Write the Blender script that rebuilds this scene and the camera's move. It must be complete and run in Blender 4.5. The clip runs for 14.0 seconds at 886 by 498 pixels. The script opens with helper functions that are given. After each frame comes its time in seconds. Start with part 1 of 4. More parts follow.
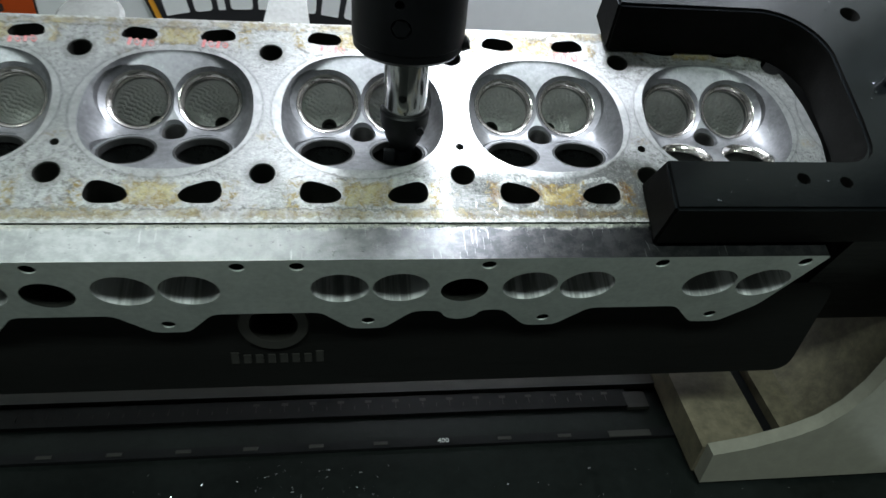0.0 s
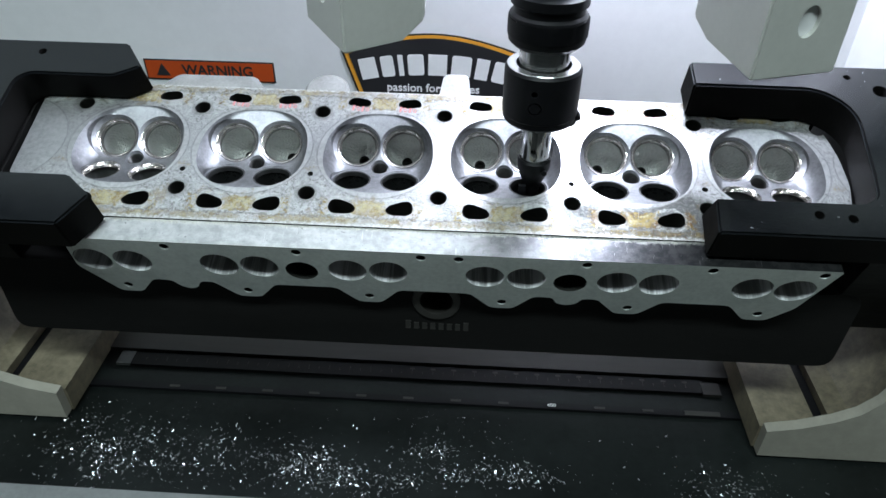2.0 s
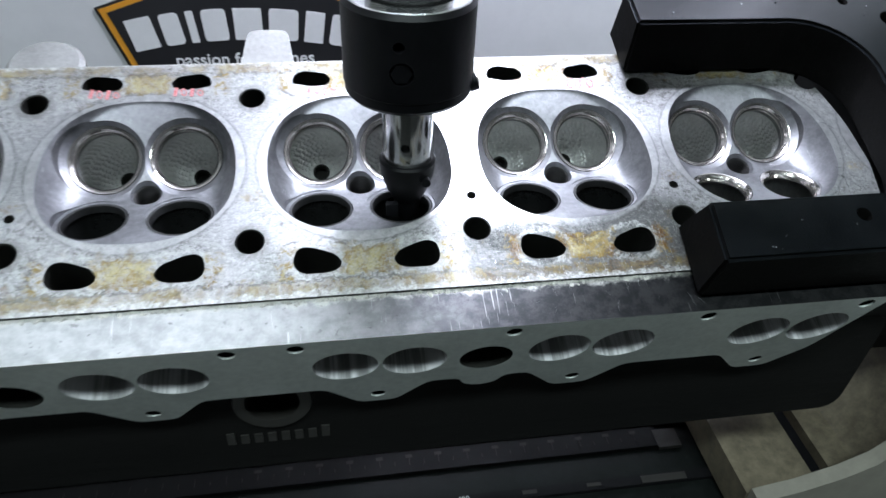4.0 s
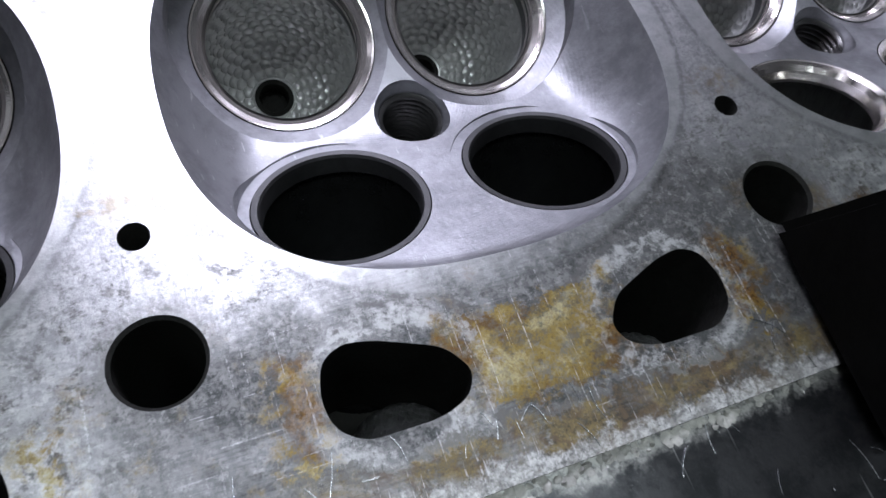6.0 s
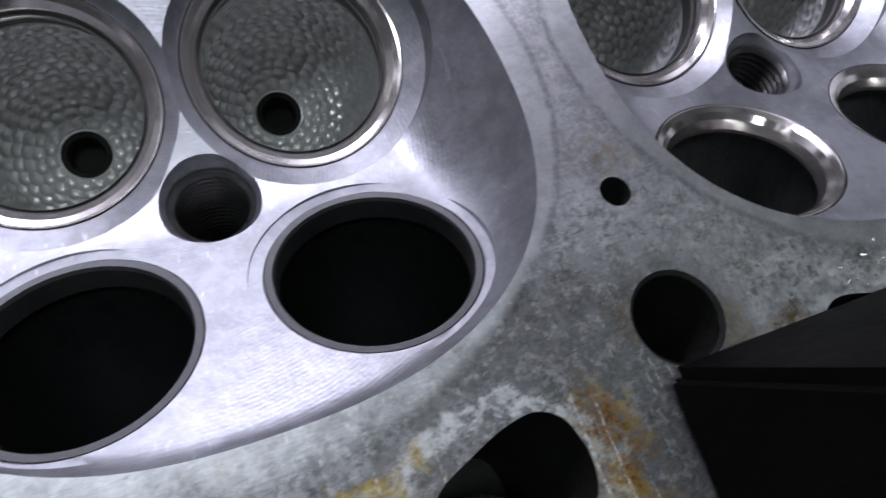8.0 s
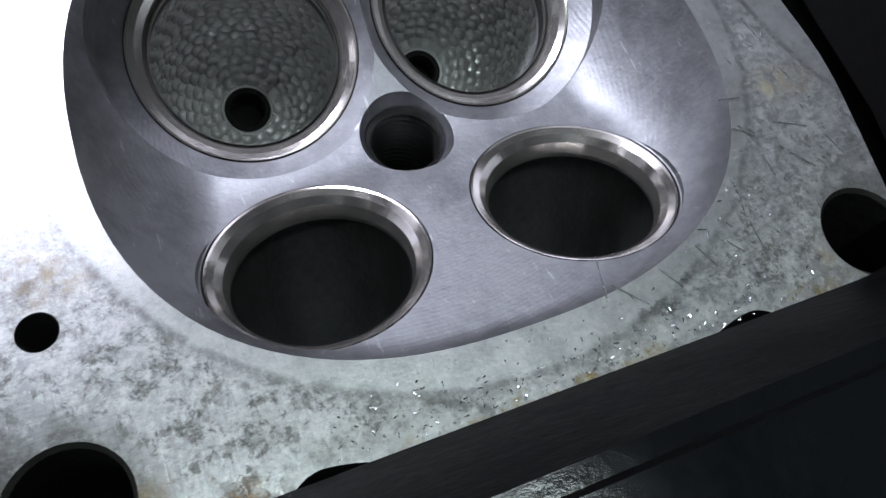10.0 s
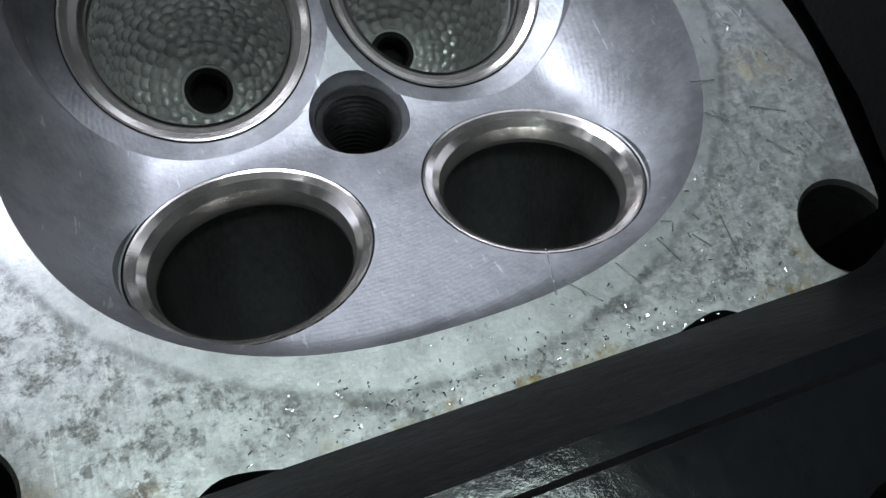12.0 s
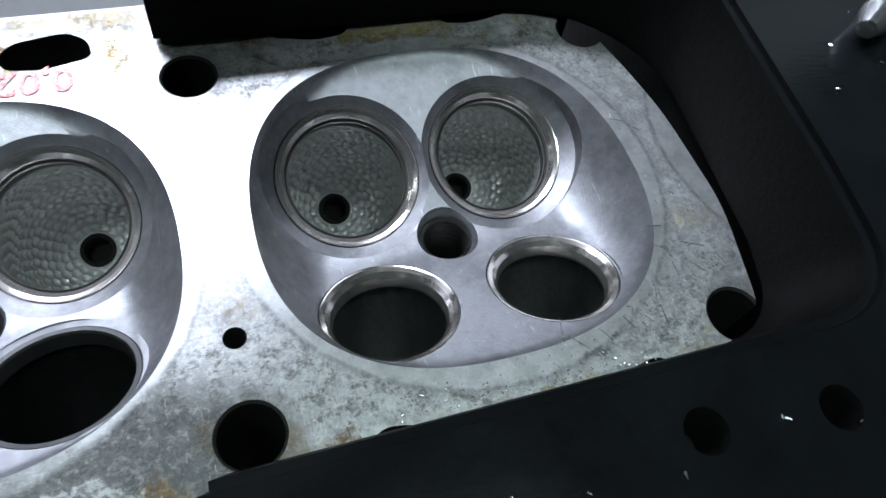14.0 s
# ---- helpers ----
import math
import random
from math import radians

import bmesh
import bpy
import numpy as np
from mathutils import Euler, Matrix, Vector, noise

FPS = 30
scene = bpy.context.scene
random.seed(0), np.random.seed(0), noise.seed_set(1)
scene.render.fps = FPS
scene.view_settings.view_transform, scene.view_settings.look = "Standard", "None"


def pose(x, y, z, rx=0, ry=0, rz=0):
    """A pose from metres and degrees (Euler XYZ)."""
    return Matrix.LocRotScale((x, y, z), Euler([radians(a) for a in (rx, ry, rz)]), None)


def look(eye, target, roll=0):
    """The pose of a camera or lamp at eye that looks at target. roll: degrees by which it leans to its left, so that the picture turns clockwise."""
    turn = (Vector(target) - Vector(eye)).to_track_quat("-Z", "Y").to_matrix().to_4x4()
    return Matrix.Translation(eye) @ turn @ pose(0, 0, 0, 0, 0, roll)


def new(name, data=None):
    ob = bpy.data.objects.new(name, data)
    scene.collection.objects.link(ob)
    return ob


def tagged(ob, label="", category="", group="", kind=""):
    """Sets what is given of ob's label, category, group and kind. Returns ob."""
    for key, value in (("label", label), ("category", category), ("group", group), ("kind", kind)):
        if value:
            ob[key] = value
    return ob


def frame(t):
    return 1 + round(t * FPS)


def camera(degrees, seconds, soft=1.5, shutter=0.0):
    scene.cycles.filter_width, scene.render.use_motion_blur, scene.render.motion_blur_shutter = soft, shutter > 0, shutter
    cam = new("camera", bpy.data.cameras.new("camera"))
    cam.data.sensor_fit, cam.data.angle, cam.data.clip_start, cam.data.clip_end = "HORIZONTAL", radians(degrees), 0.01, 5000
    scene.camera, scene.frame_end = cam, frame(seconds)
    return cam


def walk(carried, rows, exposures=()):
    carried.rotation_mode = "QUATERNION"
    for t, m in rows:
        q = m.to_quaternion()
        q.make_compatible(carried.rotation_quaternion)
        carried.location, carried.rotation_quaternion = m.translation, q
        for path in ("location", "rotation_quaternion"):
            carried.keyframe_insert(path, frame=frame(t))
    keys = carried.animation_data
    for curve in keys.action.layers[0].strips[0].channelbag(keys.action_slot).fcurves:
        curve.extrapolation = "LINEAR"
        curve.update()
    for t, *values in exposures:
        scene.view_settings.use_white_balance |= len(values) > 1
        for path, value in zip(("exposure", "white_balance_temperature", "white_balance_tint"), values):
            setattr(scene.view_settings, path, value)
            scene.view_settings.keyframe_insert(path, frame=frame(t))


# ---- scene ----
# ---- the camera's way, given in the cylinder head's own frame, which is rolled 20 degrees on the machine ----
ROLL = pose(0, 0, 0, 20, 0, 0)
cam = camera(64.34, 14.0, 1.5, 0.25)
PATH = [
    (0, (0.0382, -0.2350, 0.2588), (0.3044, 0.7976, -1.442), 11.93),
    (0.5, (0.0419, -0.2632, 0.3091), (0.1361, 0.7883, -1.394), 5.76),
    (1, (0.0336, -0.2925, 0.3414), (0.0158, 0.7960, -1.338), 2.50),
    (1.5, (0.0223, -0.3167, 0.3657), (-0.0486, 0.7657, -1.312), 0.34),
    (2, (0.0238, -0.3280, 0.3840), (-0.0554, 0.7598, -1.292), -0.96),
    (2.2, (0.0266, -0.3281, 0.3860), (-0.0391, 0.7652, -1.286), -0.92),
    (4.5, (0.0422, -0.1403, 0.1840), (0.4976, 0.7999, -1.530), 16.14),
    (5, (0.0702, -0.1019, 0.1396), (0.6644, 0.7189, -1.579), 21.73),
    (5.5, (0.0940, -0.0790, 0.1072), (0.7063, 0.6773, -1.635), 21.90),
    (6, (0.1014, -0.0668, 0.0837), (0.6743, 0.6542, -1.691), 20.78),
    (6.5, (0.1060, -0.0600, 0.0773), (0.6889, 0.6397, -1.705), 21.45),
    (7, (0.1113, -0.0561, 0.0726), (0.6917, 0.6209, -1.715), 22.20),
    (7.5, (0.1186, -0.0501, 0.0710), (0.6915, 0.6001, -1.724), 23.05),
    (8, (0.1361, -0.0472, 0.0709), (0.7146, 0.5976, -1.729), 22.84),
    (8.5, (0.1557, -0.0472, 0.0729), (0.7457, 0.6131, -1.722), 22.34),
    (9, (0.1774, -0.0493, 0.0735), (0.7530, 0.6206, -1.725), 20.85),
    (11.5, (0.2098, -0.0503, 0.0598), (0.6913, 0.6125, -1.766), 17.80),
    (12, (0.2106, -0.0507, 0.0635), (0.7035, 0.6165, -1.759), 18.17),
    (12.5, (0.2044, -0.0541, 0.0732), (0.6967, 0.7076, -1.711), 15.75),
    (13, (0.1981, -0.0568, 0.0838), (0.7017, 0.7703, -1.669), 15.04),
    (13.5, (0.1947, -0.0615, 0.0954), (0.7068, 0.7980, -1.640), 15.14),
    (14, (0.1874, -0.0711, 0.1120), (0.7059, 0.8328, -1.600), 14.93),
]
walk(cam, [(t, ROLL @ look(eye, target, roll)) for t, eye, target, roll in PATH],
     [(0, 0.12, 6450, 4), (0.5, 0.30, 6400, 4), (1.2, 0.45, 6250, 8), (2.2, 0.62, 6050, 11), (4.4, 0.24, 6100, 14), (6.5, -0.42, 6150, 23), (9.2, -0.28, 6150, 20), (11.3, -0.08, 6300, 9), (14, 0.0, 6000, 9)])

# ---- light ----
world = bpy.data.worlds.new("world")
world.use_nodes = True
world.node_tree.nodes["Background"].inputs[0].default_value = (0.8, 0.9, 1.0, 1)
world.node_tree.nodes["Background"].inputs[1].default_value = 0.02
scene.world = world
scene.view_settings.exposure = 0.0


def area_lamp(name, eye, target, sx, sy, watts, colour):
    data = bpy.data.lights.new(name, "AREA")
    data.shape, data.size, data.size_y, data.energy, data.color = "RECTANGLE", sx, sy, watts, colour
    ob = new(name, data)
    ob.matrix_world = look(eye, target)
    return ob


area_lamp("work_light", (0.14, 0.118, 0.31), (0.13, 0.08, 0.0), 0.12, 0.04, 0.92, (0.87, 0.90, 1.0))
area_lamp("strip_light", (0.16, 0.110, 0.50), (0.16, 0.300, 0.0), 0.22, 0.04, 2.7, (0.87, 0.90, 1.0))
area_lamp("overhead_light", (-0.19, -0.10, 0.60), (-0.22, -0.22, 0.0), 0.36, 0.08, 0.42, (0.87, 0.92, 1.0)).data.spread = radians(75)
area_lamp("ceiling_light", (-0.05, -1.08, 2.1), (-0.05, 0, -0.1), 2.0, 0.3, 36.0, (0.86, 1.0, 0.95))


# ---- materials ----
class Nodes:
    """A small writer for node materials."""

    def __init__(self, name):
        self.mat = bpy.data.materials.new(name)
        self.mat.use_nodes = True
        self.tree = self.mat.node_tree
        self.bsdf = self.tree.nodes["Principled BSDF"]
        self.coord = self.tree.nodes.new("ShaderNodeTexCoord").outputs["Object"]

    def put(self, socket, value):
        if hasattr(value, "links"):
            self.tree.links.new(value, socket)
        elif isinstance(value, (tuple, list)) and len(value) == 3 and socket.type == "RGBA":
            socket.default_value = (*value, 1)
        else:
            socket.default_value = value

    def noise(self, scale, detail=4, rough=0.6, stretch=None, warp=0.0, turn=0.0):
        n = self.tree.nodes.new("ShaderNodeTexNoise")
        self.put(n.inputs["Scale"], scale), self.put(n.inputs["Detail"], detail), self.put(n.inputs["Roughness"], rough)
        self.put(n.inputs["Distortion"], warp)
        v = self.coord
        if stretch:
            m = self.tree.nodes.new("ShaderNodeMapping")
            m.inputs["Scale"].default_value = stretch
            m.inputs["Rotation"].default_value = (0, 0, radians(turn))
            self.put(m.inputs["Vector"], v)
            v = m.outputs[0]
        self.put(n.inputs["Vector"], v)
        return n.outputs["Fac"]

    def math(self, op, a, b=0.0, c=0.0, clamp=False):
        n = self.tree.nodes.new("ShaderNodeMath")
        n.operation, n.use_clamp = op, clamp
        for s, v in zip(n.inputs, (a, b, c)):
            self.put(s, v)
        return n.outputs[0]

    def ramp(self, fac, lo, hi, a=0.0, b=1.0):
        n = self.tree.nodes.new("ShaderNodeMapRange")
        n.interpolation_type = "SMOOTHSTEP"
        for s, v in zip(n.inputs, (fac, lo, hi, a, b)):
            self.put(s, v)
        return n.outputs[0]

    def mix(self, fac, a, b):
        n = self.tree.nodes.new("ShaderNodeMix")
        n.data_type = "RGBA"
        self.put(n.inputs[0], fac), self.put(n.inputs[6], a), self.put(n.inputs[7], b)
        return n.outputs[2]

    def axes(self):
        n = self.tree.nodes.new("ShaderNodeSeparateXYZ")
        self.put(n.inputs[0], self.coord)
        return n.outputs

    def bump(self, height, strength=0.3, distance=0.001):
        n = self.tree.nodes.new("ShaderNodeBump")
        self.put(n.inputs["Height"], height), self.put(n.inputs["Strength"], strength), self.put(n.inputs["Distance"], distance)
        self.put(self.bsdf.inputs["Normal"], n.outputs[0])

    def done(self, colour, rough, metal=0.0, spec=0.5):
        self.put(self.bsdf.inputs["Base Color"], colour)
        self.put(self.bsdf.inputs["Roughness"], rough)
        self.put(self.bsdf.inputs["Metallic"], metal)
        self.put(self.bsdf.inputs["Specular IOR Level"], spec)
        return self.mat


def plain(name, colour, rough, metal=0.0, vary=0.25, scale=60.0, bump=0.1, depth=0.0005, stretch=None, spec=0.5):
    """Colour with a coarse and a fine variation, gloss that wanders a little, and fine relief."""
    n = Nodes(name)
    coarse, fine = n.noise(scale * 0.25, 3, 0.5, stretch), n.noise(scale * 4, 4, 0.7, stretch)
    f = n.math("MULTIPLY_ADD", coarse, 0.6, n.math("MULTIPLY", fine, 0.4))
    dark = tuple(c * (1 - vary) for c in colour)
    light = tuple(min(1, c * (1 + vary)) for c in colour)
    n.bump(fine, bump, depth)
    return n.done(n.mix(n.ramp(f, 0.3, 0.7), dark, light), n.ramp(f, 0.3, 0.7, rough * 0.8, min(1, rough * 1.2)), metal, spec)


PITCH = 0.091


def deck_material():
    """Skimmed aluminium with gasket stains: tan patches between the water slots, grey oxide, scratches."""
    n = Nodes("stained_aluminium")
    x, y, z = n.axes()
    cell = n.math("WRAP", n.math("ADD", x, PITCH / 2), PITCH / 2, -PITCH / 2)
    coarse, mid, fine, grit = n.noise(38, 7, 0.7, None, 0.7), n.noise(330, 8, 0.74, None, 0.2), n.noise(1250, 6, 0.75), n.noise(3200, 3, 0.7)
    wob = n.math("MULTIPLY", n.math("SUBTRACT", n.noise(240, 6, 0.75), 0.5), 0.012)
    side = n.math("ADD", n.math("ABSOLUTE", cell), wob)
    yy = n.math("ADD", y, wob)
    ay = n.math("ABSOLUTE", yy)
    worn_end = n.ramp(x, 0.075, 0.125)
    used = n.math("MULTIPLY", worn_end, n.ramp(x, 0.215, 0.195))

    def dist(px, py, sx=1.0, sy=1.0):
        a, b = n.math("MULTIPLY", px, sx), n.math("MULTIPLY", py, sy)
        return n.math("SQRT", n.math("ADD", n.math("MULTIPLY", a, a), n.math("MULTIPLY", b, b)))

    def both(a, b):
        return n.math("MULTIPLY", a, b)

    # skimmed metal with crossing brush marks
    brush = n.noise(170, 4, 0.65, (1, 15, 1), 0.0, 38)
    slant = n.noise(150, 4, 0.65, (14, 1, 1), 0.0, 20)
    base = n.mix(n.ramp(n.math("MULTIPLY_ADD", mid, 0.5, n.math("MULTIPLY", fine, 0.5)), 0.42, 0.58), (0.345, 0.35, 0.35), (0.56, 0.56, 0.565))
    base = n.mix(both(n.ramp(brush, 0.50, 0.60, 0, 0.4), n.ramp(n.noise(24, 3, 0.6), 0.46, 0.58, 0.1, 1.0)), base, (0.26, 0.265, 0.265))
    base = n.mix(both(n.ramp(slant, 0.51, 0.60, 0, 0.4), n.ramp(n.noise(29, 3, 0.6), 0.46, 0.58, 0.1, 1.0)), base, (0.25, 0.255, 0.25))
    base = n.mix(n.ramp(grit, 0.50, 0.66, 0, 0.25), base, (0.24, 0.24, 0.235))
    edge = n.ramp(n.math("ABSOLUTE", n.math("SUBTRACT", y, 0.001)), 0.022, 0.046)
    # soft grey oxide, mottled, thicker towards the edges
    blot = n.math("MULTIPLY_ADD", coarse, 0.5, n.math("MULTIPLY_ADD", mid, 0.32, n.math("MULTIPLY", fine, 0.18)))
    oxide = both(n.ramp(blot, 0.42, 0.58), n.ramp(edge, 0, 1, 0.25, 0.85))
    base = n.mix(oxide, base, n.mix(n.ramp(n.math("MULTIPLY_ADD", mid, 0.5, n.math("MULTIPLY", fine, 0.5)), 0.42, 0.58), (0.14, 0.145, 0.135), (0.36, 0.37, 0.35)))
    # small dark blots and pale flecks of corrosion
    out = n.ramp(n.math("ABSOLUTE", n.math("SUBTRACT", y, 0.001)), 0.008, 0.030, 0.15, 1.0)
    blots = both(n.ramp(n.noise(340, 9, 0.80, None, 0.3), 0.49, 0.58), both(out, n.ramp(n.noise(46, 4, 0.65), 0.40, 0.58, 0.2, 0.9)))
    base = n.mix(blots, base, n.mix(n.ramp(fine, 0.42, 0.58), (0.075, 0.075, 0.068), (0.22, 0.22, 0.205)))
    flecks = both(n.ramp(n.noise(560, 8, 0.78), 0.53, 0.60), out)
    base = n.mix(n.math("MULTIPLY", flecks, 0.38), base, (0.66, 0.66, 0.64))
    # dark halos round the bolt holes
    bx = n.math("SUBTRACT", PITCH / 2, n.math("ABSOLUTE", cell))
    bolt = dist(bx, n.math("SUBTRACT", n.math("ABSOLUTE", y), 0.038))
    halo = both(n.ramp(n.math("MULTIPLY_ADD", wob, 0.45, bolt), 0.0100, 0.0058), n.ramp(mid, 0.34, 0.58, 0.15, 0.75))
    base = n.mix(halo, base, (0.15, 0.15, 0.14))
    # lapped band and fire-ring trace round each chamber
    far = dist(cell, n.math("SUBTRACT", y, 0.0012), 0.952, 1.0)
    band = n.ramp(far, 0.0418, 0.0410)
    base = n.mix(both(band, n.ramp(mid, 0.3, 0.6, 0.85, 0.55)), base, n.mix(n.ramp(n.noise(260, 5, 0.6), 0.35, 0.65), (0.40, 0.41, 0.405), (0.56, 0.57, 0.565)))
    trace = n.ramp(n.math("ABSOLUTE", n.math("SUBTRACT", n.math("MULTIPLY_ADD", wob, 0.06, far), 0.0415)), 0.0008, 0.0001)
    trace = n.math("MAXIMUM", trace, n.math("MULTIPLY", n.ramp(n.math("ABSOLUTE", n.math("SUBTRACT", n.math("MULTIPLY_ADD", wob, 0.05, far), 0.0422)), 0.0006, 0.0001), 0.25))
    base = n.mix(both(trace, n.ramp(mid, 0.40, 0.56, 0.05, 0.65)), base, (0.14, 0.145, 0.14))
    # the grimy stretch round the worked slots
    speckle = n.math("MULTIPLY_ADD", mid, 0.55, n.math("MULTIPLY", fine, 0.45))
    gr = dist(n.math("SUBTRACT", x, 0.163), n.math("ADD", y, 0.044), 0.80, 1.0)
    grime = both(n.ramp(n.math("MULTIPLY_ADD", wob, 0.7, gr), 0.027, 0.012), n.ramp(speckle, 0.42, 0.53, 0.55, 0.98))
    grime = both(grime, n.ramp(far, 0.0395, 0.0412, 0.25, 1.0))
    base = n.mix(grime, base, n.mix(n.ramp(fine, 0.44, 0.58), (0.012, 0.012, 0.011), (0.075, 0.075, 0.07)))
    # darker mottled front of the worked cells: the lamp reflection's fall-off put into the colour
    fy = both(n.ramp(n.math("MULTIPLY_ADD", wob, 1.2, y), -0.026, -0.044), both(n.ramp(x, 0.070, 0.098), n.ramp(x, 0.190, 0.165)))
    front_falloff = both(fy, n.ramp(n.math("MULTIPLY_ADD", brush, 0.12, n.math("MULTIPLY", blot, 0.88)), 0.455, 0.53, 0.58, 0.98))
    base = n.mix(front_falloff, base, n.mix(n.ramp(speckle, 0.43, 0.58), (0.030, 0.035, 0.033), (0.17, 0.17, 0.165)))
    base = n.mix(n.math("MULTIPLY", flecks, 0.16), base, (0.55, 0.55, 0.53))
    # pale gasket outline round the slots, with a dark crevice line outside it
    sx, sy = n.math("SUBTRACT", side, 0.0195), n.math("SUBTRACT", ay, 0.0485)
    ring_d = n.math("SUBTRACT", dist(sx, sy, 0.72, 1.0), 0.0085)
    pale = both(n.ramp(n.math("ABSOLUTE", ring_d), 0.0016, 0.0005), n.ramp(mid, 0.40, 0.56, 0.05, 0.6))
    base = n.mix(pale, base, (0.50, 0.51, 0.49))
    crev = both(n.ramp(n.math("ABSOLUTE", n.math("SUBTRACT", ring_d, 0.0023)), 0.0009, 0.0002), n.ramp(n.noise(130, 5, 0.7), 0.47, 0.57, 0.0, 0.8))
    base = n.mix(crev, base, (0.10, 0.10, 0.095))
    # tan gasket patches between the slots, front and back
    patch = both(n.ramp(side, 0.0098, 0.0082), n.ramp(n.math("ABSOLUTE", n.math("SUBTRACT", ay, 0.0490)), 0.0068, 0.0056))
    line = both(n.ramp(n.math("ABSOLUTE", n.math("SUBTRACT", n.math("ABSOLUTE", n.math("ADD", yy, 0.0010)), 0.0585)), 0.0034, 0.0014), n.ramp(coarse, 0.38, 0.56, 0.05, 0.75))
    lip = both(n.ramp(n.math("ABSOLUTE", n.math("SUBTRACT", side, 0.0108)), 0.0034, 0.0010),
               both(n.ramp(n.math("ABSOLUTE", n.math("SUBTRACT", ay, 0.0480)), 0.0078, 0.0050), n.ramp(n.noise(95, 5, 0.7), 0.44, 0.58)))
    outer = both(n.ramp(n.math("ABSOLUTE", n.math("SUBTRACT", side, 0.0320)), 0.0052, 0.0012),
                 both(n.ramp(n.math("ABSOLUTE", n.math("SUBTRACT", ay, 0.0495)), 0.0095, 0.0060), n.ramp(mid, 0.45, 0.57)))
    pin = both(n.ramp(n.math("MULTIPLY_ADD", wob, 0.7, dist(bx, n.math("ADD", y, 0.0160), 0.55, 1.0)), 0.0038, 0.0012), n.ramp(mid, 0.44, 0.56))
    loose = both(n.ramp(n.noise(60, 6, 0.72), 0.56, 0.66), edge)
    tan = n.math("MAXIMUM", n.math("MAXIMUM", patch, line), n.math("MAXIMUM", n.math("MAXIMUM", lip, outer), n.math("MAXIMUM", n.math("MULTIPLY", pin, 0.6), n.math("MULTIPLY", loose, 0.7))))
    tan = both(tan, n.ramp(n.math("MULTIPLY_ADD", mid, 0.5, n.math("MULTIPLY", fine, 0.5)), 0.42, 0.55, 0.25, 0.95))
    rimmed = n.math("MAXIMUM", n.ramp(side, 0.0060, 0.0090), n.ramp(n.math("ABSOLUTE", n.math("SUBTRACT", ay, 0.0490)), 0.0030, 0.0056))
    brown = n.math("ADD", n.math("MULTIPLY_ADD", rimmed, 0.12, n.noise(120, 7, 0.75, None, 0.5)), n.math("MULTIPLY", used, 0.07))
    rust = n.mix(n.ramp(brown, 0.46, 0.62), (0.40, 0.355, 0.18), (0.22, 0.155, 0.030))
    rust = n.mix(n.ramp(brown, 0.64, 0.76), rust, (0.100, 0.054, 0.008))
    base = n.mix(tan, base, n.mix(n.ramp(n.math("MULTIPLY_ADD", fine, 0.6, n.math("MULTIPLY", grit, 0.4)), 0.46, 0.66, 0, 0.6), rust, (0.07, 0.048, 0.02)))
    # wet-looking rust beside the worked slots
    streak = both(both(n.ramp(n.math("ABSOLUTE", n.math("SUBTRACT", n.math("MULTIPLY_ADD", wob, 0.6, n.math("ABSOLUTE", cell)), 0.0315)), 0.0030, 0.0012), n.ramp(n.math("ABSOLUTE", n.math("ADD", yy, 0.0470)), 0.0075, 0.0045)), used)
    ooze = both(both(lip, used), n.ramp(n.noise(150, 5, 0.7), 0.46, 0.58))
    base = n.mix(both(n.math("MAXIMUM", streak, ooze), n.ramp(n.noise(160, 5, 0.7), 0.40, 0.54, 0.0, 0.9)), base, n.mix(n.ramp(fine, 0.40, 0.62), (0.15, 0.072, 0.008), (0.035, 0.015, 0.003)))
    speck = n.ramp(n.noise(460, 3, 0.6), 0.64, 0.71)
    base = n.mix(both(speck, n.ramp(edge, 0, 1, 0.15, 0.6)), base, (0.06, 0.055, 0.045))
    # dark joint line and a chalky broken edge along the front and back
    front = n.math("ABSOLUTE", n.math("ADD", yy, 0.0012))
    joint = both(n.ramp(n.math("ABSOLUTE", n.math("SUBTRACT", front, 0.0556)), 0.0010, 0.0003), n.ramp(mid, 0.40, 0.56, 0.1, 0.85))
    base = n.mix(joint, base, (0.12, 0.12, 0.11))
    chalk = both(n.ramp(front, 0.0598, 0.0616), n.ramp(fine, 0.36, 0.60, 0.2, 0.9))
    base = n.mix(chalk, base, n.mix(n.ramp(mid, 0.42, 0.58), (0.62, 0.62, 0.59), (0.30, 0.30, 0.27)))
    # bare scratches
    scratch = both(n.ramp(n.noise(60, 2, 0.5, (34, 1.0, 1)), 0.685, 0.71), n.ramp(coarse, 0.45, 0.6))
    cross = both(n.ramp(n.noise(75, 1, 0.4, (30, 0.8, 1), 0.0, 14), 0.70, 0.715), n.ramp(n.noise(30, 2), 0.50, 0.58))
    knife = both(n.ramp(n.noise(60, 1, 0.4, (1.0, 34, 1), 0.0, -24), 0.715, 0.73), n.ramp(n.noise(26, 2), 0.52, 0.60))
    drag = both(n.ramp(n.noise(52, 2, 0.5, (30, 0.9, 1), 0.15, 5), 0.655, 0.675), both(used, n.ramp(y, -0.040, -0.044)))
    scratch = n.math("MAXIMUM", n.math("MAXIMUM", scratch, drag), n.math("MAXIMUM", cross, knife))
    base = n.mix(both(scratch, n.ramp(fine, 0.44, 0.58, 0.0, 0.42)), base, (0.70, 0.70, 0.70))
    n.bump(n.math("MULTIPLY_ADD", fine, 0.6, n.math("MULTIPLY_ADD", brush, 0.20, n.math("MULTIPLY_ADD", slant, 0.16, n.math("MULTIPLY", mid, 0.6)))), 0.38, 0.0002)
